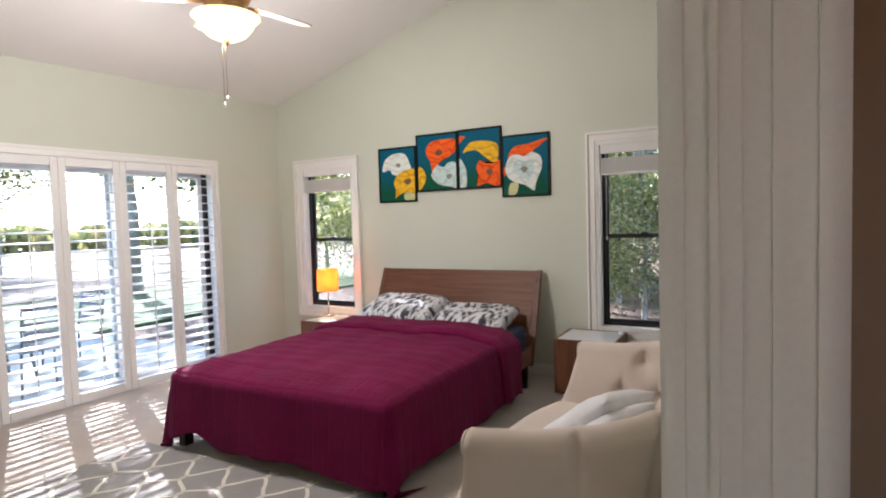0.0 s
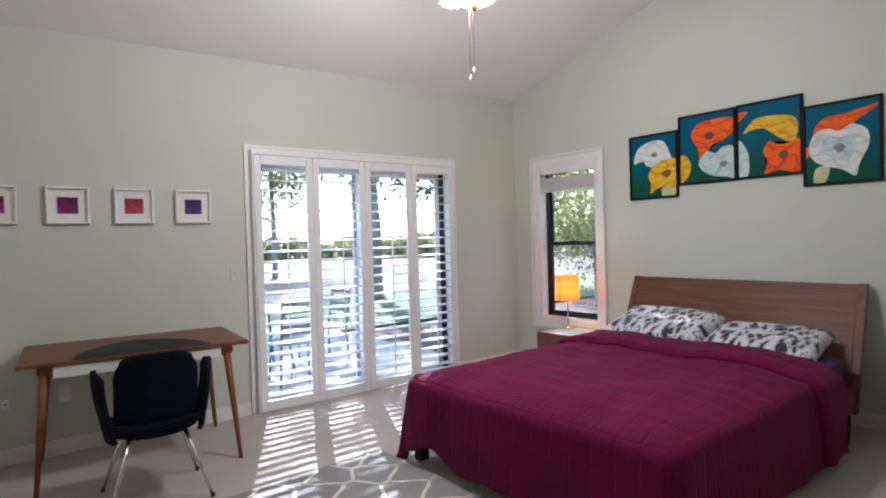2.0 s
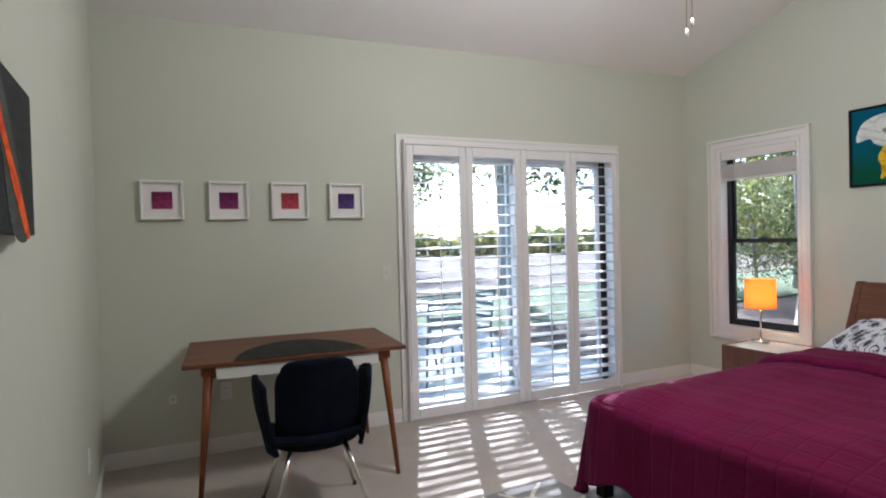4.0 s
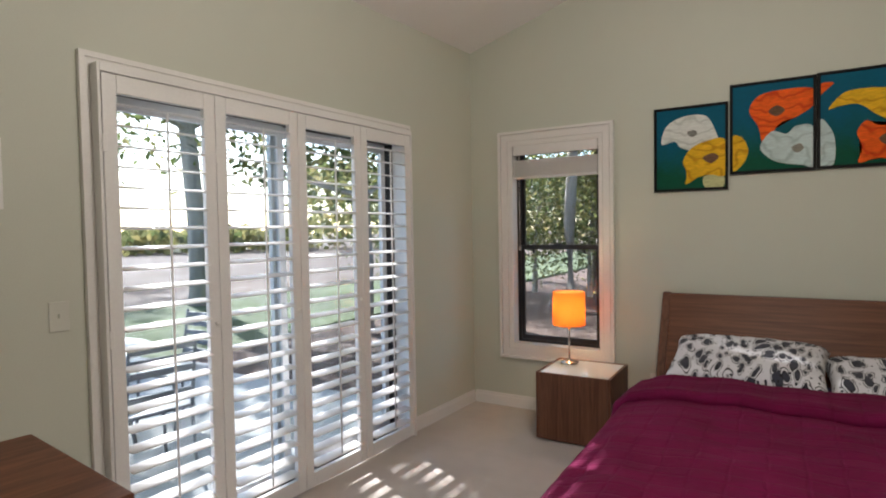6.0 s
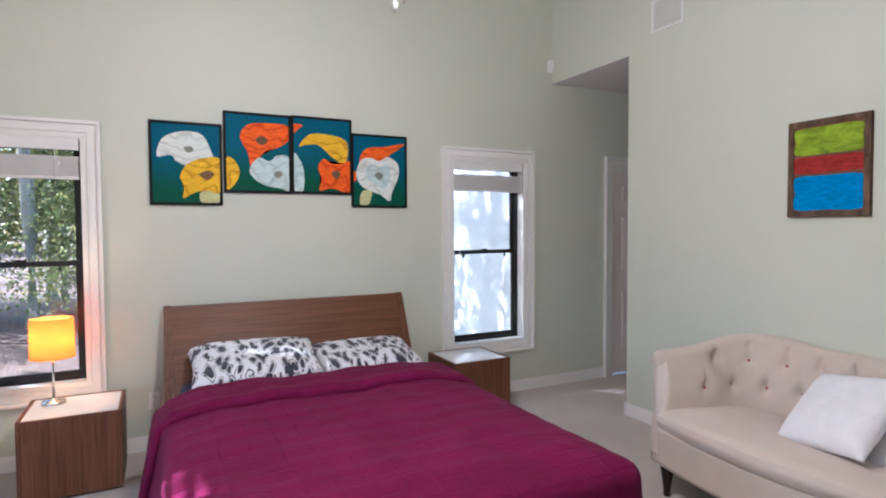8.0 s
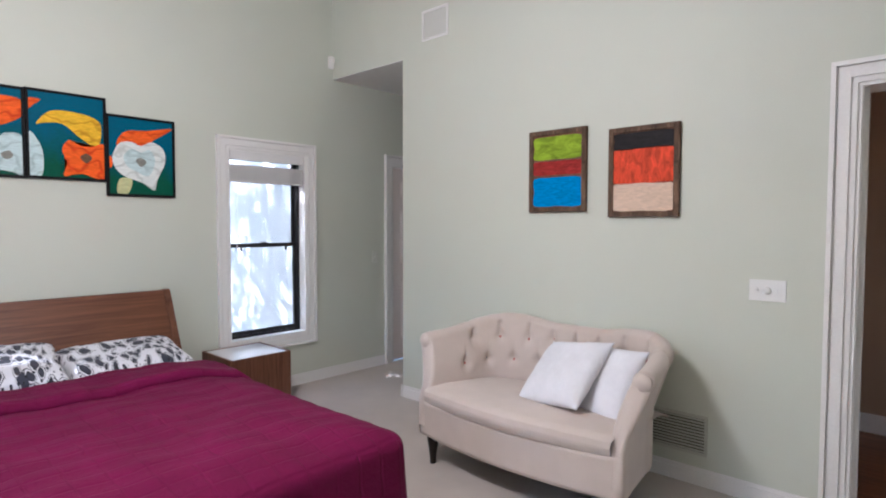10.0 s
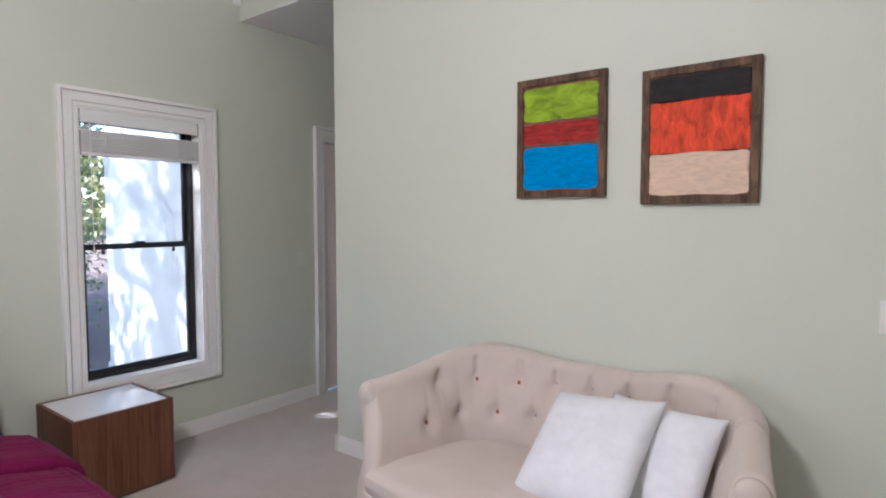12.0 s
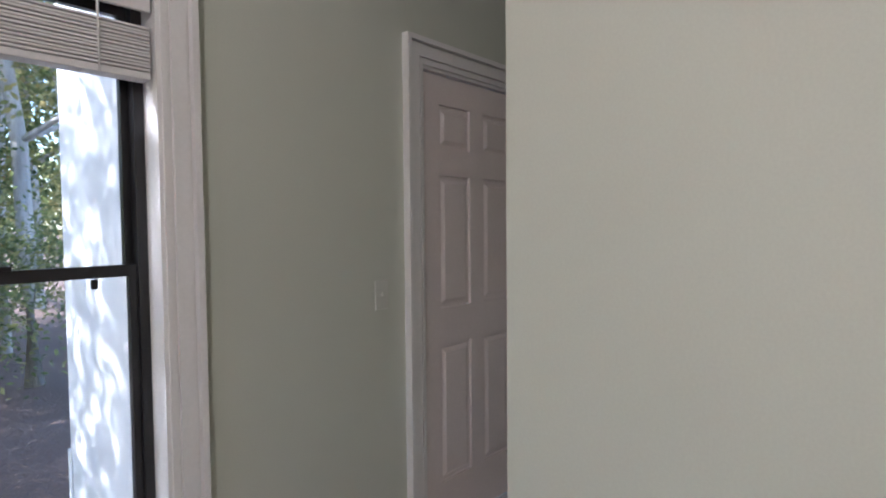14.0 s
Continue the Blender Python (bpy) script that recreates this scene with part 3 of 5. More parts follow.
lathe("knob", [(0.008, 0), (0.010, 0.03), (0.027, 0.04), (0.030, 0.055), (0.02, 0.068), (0.004, 0.07)], BRASS, cd, 20).matrix_basis = pose(dx1 - 0.06, YN + 0.012, 0.93, 90)

# entry doorway in the east wall
ed = structure(new("door_2"), "white cased doorway to the hall")
ed["category"] = "doorway"
for side, xs in (("room", XE), ("hall", XE + ET)):
    bm = bmesh.new()
    sgn = -1 if side == "room" else 1
    for a, b2, d in ((0.0, 0.20, 0.036), (0.20, 0.30, 0.014), (0.30, 0.74, 0.022), (0.74, 0.82, 0.010), (0.82, 1.0, 0.016)):
        o, i = 0.105 * (1 - a), 0.105 * (1 - b2)
        x0, x1 = sorted((xs, xs + sgn * d))
        add_box(bm, x0, x1, ED[1] + i, ED[1] + o, 0, ED[3] + o)
        add_box(bm, x0, x1, ED[0] - o, ED[0] - i, 0, ED[3] + o)
        add_box(bm, x0, x1, ED[0] - i, ED[1] + i, ED[3] + i, ED[3] + o)
    part("casing", bm, WHITE, ed)
bm = bmesh.new()
add_box(bm, XE - 0.005, XE + ET + 0.005, ED[1] - 0.016, ED[1], 0, ED[3])
add_box(bm, XE - 0.005, XE + ET + 0.005, ED[0], ED[0] + 0.016, 0, ED[3])
add_box(bm, XE - 0.005, XE + ET + 0.005, ED[0] + 0.016, ED[1] - 0.016, ED[3] - 0.016, ED[3])
for q, w, d in ((0.004, 0.010, 0.006), (0.05, 0.012, 0.022), (0.062, 0.03, 0.014), (0.13, 0.014, 0.008), (0.185, 0.016, 0.010)):
    add_box(bm, XE + q, XE + q + w, ED[1] - 0.016 - d, ED[1] - 0.016, 0, ED[3] - 0.016)
part("jamb", bm, WHITE, ed)
box("strike_plate", XE + 0.02, XE + 0.045, ED[1] - 0.019, ED[1] - 0.0155, 0.9, 0.97, BRASS, ed, 0.001)

# patio door: casing, black sliding frame and panes
pd = structure(new("door_3"), "black framed sliding glass patio door in white casing")
pd["category"] = "patio door"
on_west(pd)
bm = bmesh.new()
for a, b2, d in ((0.0, 0.4, 0.022), (0.4, 1.0, 0.014)):
    o, i = 0.055 * (1 - a), 0.055 * (1 - b2)
    add_box(bm, XW, XW + d, SL[0] - o, SL[0] - i, 0, SL[3] + o)
    add_box(bm, XW, XW + d, SL[1] + i, SL[1] + o, 0, SL[3] + o)
    add_box(bm, XW, XW + d, SL[0] - i, SL[1] + i, SL[3] + i, SL[3] + o)
part("casing", bm, WHITE, pd)
bm = bmesh.new()
for q in ((SL[0], SL[0] + 0.012, 0, SL[3]), (SL[1] - 0.012, SL[1], 0, SL[3])):
    add_box(bm, XW - TH, XW, q[0], q[1], q[2], q[3])
add_box(bm, XW - TH, XW, SL[0] + 0.012, SL[1] - 0.012, SL[3] - 0.012, SL[3])
part("jamb", bm, WHITE, pd)
fx = XW - 0.14
bm = bmesh.new()
y0, y1 = SL[0] + 0.012, SL[1] - 0.012
add_box(bm, fx - 0.03, fx + 0.05, y0, y0 + 0.035, 0.0, 2.06)
add_box(bm, fx - 0.03, fx + 0.05, y1 - 0.035, y1, 0.0, 2.06)
add_box(bm, fx - 0.03, fx + 0.05, y0 + 0.035, y1 - 0.035, 2.02, 2.06)
add_box(bm, fx - 0.03, fx + 0.05, y0 + 0.035, y1 - 0.035, -0.02, 0.03)
part("door_frame", bm, BLACK, pd, "black metal door frame")
ym = (y0 + y1) / 2
for k, (a, c, xo) in enumerate(((y0 + 0.035, ym + 0.03, 0.015), (ym - 0.03, y1 - 0.035, -0.02))):
    bm = bmesh.new()
    x0, x1 = fx + xo, fx + xo + 0.03
    add_box(bm, x0, x1, a, a + 0.04, 0.03, 2.02)
    add_box(bm, x0, x1, c - 0.04, c, 0.03, 2.02)
    add_box(bm, x0, x1, a + 0.04, c - 0.04, 1.96, 2.02)
    add_box(bm, x0, x1, a + 0.04, c - 0.04, 0.03, 0.11)
    leaf = part("sliding_panel", bm, PATIO, pd, "pale grey sliding door leaf")
    bm = bmesh.new()
    add_box(bm, x0 + 0.012, x0 + 0.018, a + 0.035, c - 0.035, 0.1, 1.97)
    part("pane", bm, DIMPANE, leaf).visible_shadow = False

# shutter frame, then four louvred panels
sf = thing("shutter_frame", XW + 0.03, (SL[0] + SL[1]) / 2, 0, "white wooden frame that carries the plantation shutters", "shutter frame")
hw = (SL[1] - SL[0]) / 2
box("side_post", -0.03, 0.035, -hw - 0.012, -hw + 0.0, 0.0, 2.105, SHUTTER, sf, 0.002)
box("side_post", -0.03, 0.035, hw, hw + 0.012, 0.0, 2.105, SHUTTER, sf, 0.002)
box("head_rail", -0.03, 0.035, -hw, hw, 2.071, 2.105, SHUTTER, sf, 0.002)
on_west(sf)


def louvre_shutter():
    """One hinged panel, its foot's middle at the origin, facing +x."""
    sh = thing("plantation_shutter", XW + 0.045, 0, 0.012, "white plantation shutter panel with open horizontal louvres", "shutter", "shutters over the patio door")
    w, h0, h1, st = 0.2485, 0.08, 1.982, 0.058
    for s in (-1, 1):
        a, c = sorted((s * w, s * (w - st)))
        box("stile", -0.014, 0.014, a + 0.001, c - 0.001, 0.0, 2.056, SHUTTER, sh, 0.003)
    box("bottom_rail", -0.014, 0.014, -w + st, w - st, 0.0, h0, SHUTTER, sh, 0.003)
    box("top_rail", -0.014, 0.014, -w + st, w - st, h1, 2.056, SHUTTER, sh, 0.003)
    bm = bmesh.new()
    prof = [(0.5 * math.cos(t), 0.5 * math.sin(t)) for t in [2 * math.pi * k / 12 for k in range(12)]]
    chord, thick, tilt = 0.076, 0.010, radians(9.0)
    ends = []
    for y in (-w + st + 0.001, w - st - 0.001):
        ends.append([bm.verts.new((p * chord * math.cos(tilt) + q * thick * math.sin(tilt), y, -p * chord * math.sin(tilt) + q * thick * math.cos(tilt))) for p, q in prof])
    for k in range(12):
        bm.faces.new((ends[0][k], ends[0][(k + 1) % 12], ends[1][(k + 1) % 12], ends[1][k]))
    bm.faces.new(ends[0][::-1])
    bm.faces.new(ends[1])
    bm.normal_update()
    first = None
    n = 23
    for k in range(n):
        z = h0 + (h1 - h0) * (k + 0.5) / n
        if first is None:
            first = part("louvre", bm, SHUTTER, sh, "", True)
            lv = first
        else:
            lv = new("louvre", first.data)
            lv.parent = sh
        lv.location = (0, 0, z)
    rod("tilt_rod", (0.043, 0.0, h0 + 0.05), (0.043, 0.0, h1 - 0.05), 0.005, 0.005, SHUTTER, sh, 8)
    rod("magnet_knob", (0.014, w - 0.024, 1.0), (0.028, w - 0.024, 1.0), 0.009, 0.011, SHUTTER, sh, 12)
    for z in (0.25, 1.0, 1.78):
        box("hinge", 0.012, 0.019, -w - 0.004, -w + 0.014, z - 0.035, z + 0.035, SHUTTER, sh, 0.001)
    return sh


shut = louvre_shutter()
for k in range(4):
    m = WEST @ pose(XW + 0.045, 2.589 + 0.4985 * k, 0.012)
    if k == 0:
        shut.matrix_basis = m
    else:
        copy_thing(shut, m)

# ---- bed ----
bed = thing("bed", -2.19, 3.85, 0, "walnut bed frame with a tall slatted leaning headboard", "bed")
BX = 0.86
def hb_y(z):
    return 1.00 + (z - 0.2) * 0.41
bm = bmesh.new()
v = add_box(bm, -BX + 0.045, BX - 0.045, 0, 0.03, 0.25, 0.974)
for p in v:
    p.co.y += hb_y(p.co.z)
bmesh.ops.bevel(bm, geom=bm.edges[:], offset=0.004, segments=2, affect="EDGES")
part("headboard_panel", bm, WALNUT, bed, "horizontally grained walnut panel")
for s in (-1, 1):
    bm = bmesh.new()
    v = add_box(bm, min(s * BX, s * (BX - 0.05)), max(s * BX, s * (BX - 0.05)), -0.004, 0.036, 0.18, 0.979)
    for p in v:
        p.co.y += hb_y(p.co.z)
        p.co.x += s * 0.012 * (0.96 - p.co.z) / 0.7
    bmesh.ops.bevel(bm, geom=bm.edges[:], offset=0.004, segments=2, affect="EDGES")
    part("headboard_post", bm, WALNUT_V, bed)
    box("side_rail", min(s * BX, s * (BX - 0.035)), max(s * BX, s * (BX - 0.035)), -1.12, 1.03, 0.2, 0.34, WALNUT, bed, 0.004)
    rod("leg", (s * (BX - 0.04), 0.93, 0.0), (s * (BX - 0.05), 0.98, 0.32), 0.028, 0.036, DARKLEG, bed, 12)
    box("leg", min(s * (BX - 0.06), s * BX), max(s * (BX - 0.06), s * BX), -1.175, -1.105, 0.0, 0.34, DARKLEG, bed, 0.005)
box("foot_rail", -BX + 0.06, BX - 0.06, -1.135, -1.105, 0.2, 0.34, WALNUT, bed, 0.004)
box("slat_base", -BX + 0.036, BX - 0.036, -1.14, 1.0, 0.26, 0.29, WALNUT, bed, 0.002)
box("mattress", -2.97, -1.36, 2.74, 4.86, 0.291, 0.53, NAVYSHEET, None, 0.05, seg=4)
tagged(bpy.data.objects["mattress"], "mattress in a dark navy fitted sheet on the bed frame", "mattress")


def comforter():
    x0, x1, y0, y1 = -3.01, -1.375, 2.70, 4.44
    top, drop = 0.572, 0.50
    nu, nv = 150, 130
    rnd = random.Random(4)
    ph = [rnd.uniform(0, 6.28) for _ in range(12)]

    def fn(u, v):
        x = x0 - drop + (x1 - x0 + 2 * drop) * u
        y = y0 - drop + (y1 - y0 + drop) * v
        dx = x0 - x if x < x0 else (x - x1 if x > x1 else 0.0)
        dy = y0 - y if y < y0 else 0.0
        sx = -1 if x < x0 else 1
        cx, cy = min(max(x, x0), x1), max(y, y0)
        d = (dx ** 3 + dy ** 3) ** (1 / 3)
        puff = 0.006 * math.sin(x * 9 + ph[0]) * math.sin(y * 7 + ph[1]) + 0.004 * math.sin(x * 21 + y * 5 + ph[2]) + 0.003 * math.sin(y * 40 + 0.6 * math.sin(x * 6)) + 0.008 * noise.noise(Vector((x * 3.5, y * 3.5, 0.3)))
        rim = min(cx - x0, x1 - cx, cy - y0)
        crown = -0.045 * math.exp(-max(rim, 0) / 0.09)
        fold = 0.0
        if y > 4.16:
            t = (y - 4.16) / (y1 - 4.16)
            fold = -0.03 * max(0.0, t - 0.9) / 0.1
        if d < 1e-9:
            return (x, y, top + puff + crown + fold)
        ang = math.atan2(dy, dx)
        n = Vector((sx * math.cos(ang), -math.sin(ang), 0)) if d > 0 else Vector((0, 0, 0))
        r = 0.075
        arc = min(d, r * 1.5708)
        out = r * math.sin(arc / r)
        down = r * (1 - math.cos(arc / r))
        rest = max(0.0, d - r * 1.5708)
        s = (y if dx > dy else x)
        wave = (math.sin(s * 8 + ph[3]) + 0.5 * math.sin(s * 17 + ph[4]) + 0.8 * noise.noise(Vector((s * 9, rest * 2, 1.7)))) * 0.5
        if dx > 0.02 and dy > 0.02:
            wave *= 0.4
        amp = rest * (0.06 if dx > dy else 0.055)
        side = (0.17 if sx < 0 else 0.06) if dx > dy else 0.07
        out += rest * side + amp * wave
        down += rest * 0.985
        hem = 0.02 * math.sin(s * 5 + ph[6]) * rest / drop
        if dy > dx:
            hem += 0.11 * math.exp(-((x - x0 - 0.20) / 0.13) ** 2) * rest / drop
        z = top + crown * 0.95 + puff * 0.5 - down + hem + fold * max(0, 1 - rest * 0.6)
        return (cx + n.x * out, cy + n.y * out, max(z, 0.03))
    cf = thing("comforter", -2.15, 3.6, 0.03, "quilted magenta cotton comforter draped over the bed", "comforter")
    put = Matrix.Translation((2.15, -3.6, -0.03))
    body = grid_mesh("cover", nu, nv, fn, COMFORT, cf, "", 0.016)
    body.data.transform(put)

    def fold_fn(u, v):
        """The turned-back edge: a soft double layer across the bed at the pillow end."""
        t = v
        y = 4.06 + 0.40 * t
        base = Vector(fn(u, min(1.0, (y - (y0 - drop)) / (y1 - y0 + drop))))
        k = max(0.0, 1 - (2 * t - 1) ** 10) ** 0.5
        lift = (0.036 + 0.0025 * math.sin(u * 23) + 0.005 * noise.noise(Vector((u * 9, t * 3, 2)))) * k + 0.004
        cxx = min(max(base.x, x0), x1)
        side = Vector((base.x - cxx, 0, 0.0))
        if abs(base.x - cxx) > 0.03:
            side = side.normalized() * lift
            return (base.x + side.x, y, base.z)
        return (base.x, y, base.z + lift)
    fe = grid_mesh("folded_edge", nu, 16, fold_fn, COMFORT, cf, "", 0.014)
    fe.data.transform(put)
    return cf


comforter()


def soft_pillow(name, w, d, h, mat, label, category, m, group="", seed=1, edge=0.35, parent=None):
    """A stuffed pillow: two faces that meet at a seam with pulled-in edges."""
    n = 40

    def fn(u, v):
        side = 1 if u < 0.5 else -1
        a = (u * 2 if u < 0.5 else 2 - u * 2) * 2 - 1
        b2 = v * 2 - 1
        pinch = 1 - 0.07 * (1 - abs(a) ** 2) * abs(b2) ** 6
        pinch2 = 1 - 0.07 * (1 - abs(b2) ** 2) * abs(a) ** 6
        k = max(0.0, (1 - a ** 4) * (1 - b2 ** 4)) ** edge
        wr = 0.10 * noise.noise(Vector((a * 2.2 + seed, b2 * 2.2, side))) + 0.05 * noise.noise(Vector((a * 6 + seed, b2 * 6, side)))
        return (a * w / 2 * pinch2, b2 * d / 2 * pinch, side * h / 2 * k * (1 + wr))
    bm = bmesh.new()
    vs = [[bm.verts.new(fn(i / (2 * n), j / n)) for j in range(n + 1)] for i in range(2 * n)]
    for i in range(2 * n):
        for j in range(n):
            k = (i + 1) % (2 * n)
            bm.faces.new((vs[i][j], vs[k][j], vs[k][j + 1], vs[i][j + 1]))
    bmesh.ops.remove_doubles(bm, verts=bm.verts[:], dist=0.0004)
    bmesh.ops.recalc_face_normals(bm, faces=bm.faces[:])
    ob = part(name, bm, mat, parent, "", True)
    ob.matrix_basis = m
    return tagged(ob, label, category, group)


soft_pillow("bed_pillow", 0.80, 0.52, 0.21, PAISLEY, "white pillow printed with a black paisley pattern, on the bed", "pillow", pose(-2.53, 4.69, 0.622, 17, 0, -2), "bed pillows", 3)
soft_pillow("bed_pillow", 0.72, 0.48, 0.17, PAISLEY, "white pillow printed with a black paisley pattern, on the bed", "pillow", pose(-1.80, 4.69, 0.592, 14, 0, 2), "bed pillows", 8)


# ---- nightstands ----
def nightstand(x, y):
    ns = thing("nightstand", x, y, 0, "walnut box nightstand with a white glass inset top, beside the bed", "nightstand", "nightstands beside the bed")
    w, d, h = 0.25, 0.237, 0.462
    box("side_panel", -w, -w + 0.02, -d, d, 0.012, h, WALNUT_V, ns, 0.0025)
    box("side_panel", w - 0.02, w, -d, d, 0.012, h, WALNUT_V, ns, 0.0025)
    box("back_panel", -w + 0.02, w - 0.02, d - 0.02, d, 0.012, h, WALNUT_V, ns, 0.0025)
    box("drawer_front", -w + 0.021, w - 0.021, -d, -d + 0.02, 0.014, h - 0.001, WALNUT_V, ns, 0.0025)
    box("base_panel", -w + 0.02, w - 0.02, -d + 0.021, d - 0.02, 0.012, 0.03, WALNUT, ns, 0.002)
    box("plinth", -w + 0.03, w - 0.03, -d + 0.03, d - 0.03, 0.0, 0.012, DARKLEG, ns, 0.001)
    box("glass_top", -w + 0.021, w - 0.021, -d + 0.021, d - 0.021, h - 0.018, h - 0.003, WHITEGLASS, ns, 0.001, "white glass inset top")
    return ns


first_stand = nightstand(-3.53, 4.91)
copy_thing(first_stand, pose(-0.836, 4.96, 0))

lamp = thing("table_lamp", -3.642, 4.965, 0.459, "lit table lamp with an orange drum shade on the nightstand", "lamp")
lathe("base", [(0.062, 0), (0.064, 0.004), (0.064, 0.022), (0.06, 0.028), (0.012, 0.031), (0.009, 0.04)], CHROME, lamp)
rod("stem", (0, 0, 0.035), (0, 0, 0.36), 0.007, 0.007, CHROME, lamp)
bm = bmesh.new()
r0 = [[bm.verts.new((r * math.cos(k * math.pi / 24), r * math.sin(k * math.pi / 24), z)) for k in range(48)] for r, z in ((0.114, 0.285), (0.114, 0.288), (0.111, 0.515), (0.111, 0.518), (0.109, 0.518), (0.109, 0.515), (0.112, 0.288), (0.112, 0.285))]
for a, c in zip(r0, r0[1:] + r0[:1]):
    for k in range(48):
        bm.faces.new((a[k], a[(k + 1) % 48], c[(k + 1) % 48], c[k]))
part("shade", bm, SHADE, lamp, "orange cloth drum shade", True)
lathe("bulb", [(0.012, 0.36), (0.014, 0.375), (0.026, 0.40), (0.028, 0.42), (0.018, 0.445), (0.002, 0.45)], glowing("lit_bulb", (1, 0.7, 0.35), 8.0, (0.9, 0.85, 0.8)), lamp, 16).visible_shadow = False


# ---- settee ----
def settee():
    so = thing("settee", -0.16, 2.61, 0, "cream linen button-tufted settee with rolled arms and dark legs", "settee", "", SOFA_TURN)
    # plan path of the inner face: from the front of one arm round the back to the other; front is -x
    hw, fr, bk, rad = 0.545, -0.305, 0.22, 0.25
    pts = []
    n1, n2, n3 = 16, 16, 40
    for k in range(n1):
        pts.append((fr + (bk - rad - fr) * k / n1, hw + 0.05 * (1 - k / n1), (0, 1)))
    for k in range(n2):
        a = math.pi / 2 * k / n2
        pts.append((bk - rad + rad * math.sin(a), hw - rad + rad * math.cos(a), (math.sin(a), math.cos(a))))
    for k in range(n3 + 1):
        pts.append((bk + 0.02 * math.sin(math.pi * k / n3), hw - rad - 2 * (hw - rad) * k / n3, (1, 0)))
    full = pts + [(x, -y, (nx, -ny)) for x, y, (nx, ny) in reversed(pts[:n1 + n2])]
    m = len(full)
    lens = [0.0]
    for p, q in zip(full, full[1:]):
        lens.append(lens[-1] + math.hypot(p[0] - q[0], p[1] - q[1]))
    total = lens[-1]
    buttons = []
    for row, (zz, off) in enumerate(((0.705, 0.0), (0.56, 0.5))):
        for k in range(-7, 8):
            s = total / 2 + (k + off) * 0.163
            if 0.16 < s < total - 0.16:
                buttons.append((s, zz))

    def height(s):
        t = abs(s / total - 0.5) * 2
        return 0.776 + 0.04 * (1 - t) + 0.058 * math.exp(-((t - 0.46) / 0.21) ** 2)

    def prof(s, v):
        """offset outward and height of the profile at v in 0..1: up the inner face, over the roll, down the outside."""
        H = height(s)
        r = 0.052
        for bs, bz in buttons:
            if row_of(bz) == 0:
                r -= 0.014 * math.exp(-((s - bs) ** 2) / 0.00016)
        if v < 0.5:
            t = v / 0.5
            z = 0.28 + (H - r - 0.28) * t
            o = 0.012 + 0.05 * t ** 2 - 0.025 * math.sin(math.pi * t)
            dim = 0.0
            for bs, bz in buttons:
                dd = (s - bs) ** 2 + ((z - bz) * 1.0) ** 2
                dim += 0.030 * math.exp(-dd / 0.0011)
                if z > bz:
                    dim += 0.017 * math.exp(-((s - bs) ** 2) / 0.00014) * (1 if row_of(bz) == 0 else math.exp(-(z - bz) / 0.06))
            return o + dim, z
        if v < 0.8:
            a = math.pi * 1.25 * (v - 0.5) / 0.3
            return 0.062 + r - r * math.cos(a), H - r + r * math.sin(a)
        t = (v - 0.8) / 0.2
        a = math.pi * 1.25
        o0, z0 = 0.062 + r - r * math.cos(a), H - r + r * math.sin(a)
        return o0 + (0.07 - o0) * min(1, t * 2.2), z0 + (0.17 - z0) * t

    def row_of(z):
        return 0 if z > 0.65 else 1
    nv = 54

    # finer sampling along the path
    fine = 330

    def fn(u, v):
        s = u * total
        k = 0
        while k < m - 2 and lens[k + 1] < s:
            k += 1
        t = (s - lens[k]) / (lens[k + 1] - lens[k])
        p, q = full[k], full[k + 1]
        nx, ny = p[2][0] + (q[2][0] - p[2][0]) * t, p[2][1] + (q[2][1] - p[2][1]) * t
        l = math.hypot(nx, ny)
        o, z = prof(s, v)
        w = max(0.0, 1 - min(s, total - s) / 0.40)
        hz = min(1.0, max(0.0, (z - 0.38) / (height(s) - 0.38)))
        sweep = -0.11 * w * (1 - hz) ** 1.6
        return (p[0] + (q[0] - p[0]) * t + nx / l * o + sweep, p[1] + (q[1] - p[1]) * t + ny / l * o, z)
    back = grid_mesh("tufted_back", fine, nv, fn, LINEN, so)
    # arm fronts: padded scrolls
    for s in (1, -1):
        y0 = s * (hw + 0.05)
        bm = bmesh.new()
        ring = []
        for k in range(nv):
            o, z = prof(0.0, k / (nv - 1))
            ring.append((y0 + s * o, z))
        ring.insert(0, (y0 - s * 0.012, 0.172))
        nr = len(ring)
        def sw(z):
            return -0.11 * (1 - min(1.0, max(0.0, (z - 0.38) / (height(0) - 0.38)))) ** 1.6
        front = [bm.verts.new((fr - 0.018 + sw(z), y, z)) for y, z in ring]
        rear = [bm.verts.new((fr + 0.004 + sw(z), y, z)) for y, z in ring]
        cy, cz = sum(y for y, z in ring) / nr, sum(z for y, z in ring) / nr
        inner = [bm.verts.new((fr - 0.026 + sw(z), cy + (y - cy) * 0.55, cz + (z - cz) * 0.86)) for y, z in ring]
        for k in range(nr - 1):
            bm.faces.new((front[k], front[k + 1], rear[k + 1], rear[k]))
            bm.faces.new((inner[k], inner[k + 1], front[k + 1], front[k]))
        bm.faces.new(inner)
        bmesh.ops.recalc_face_normals(bm, faces=bm.faces[:])
        part("arm_front", bm, LINEN, so, "", True)
        zr, yr = height(0) - 0.052, y0 + s * 0.114
        rod("scroll_welt", (fr - 0.024, yr, zr), (fr - 0.036, yr, zr), 0.047, 0.041, LINEN, so, 24)
    # seat with a bowed front
    fs = fr - 0.13
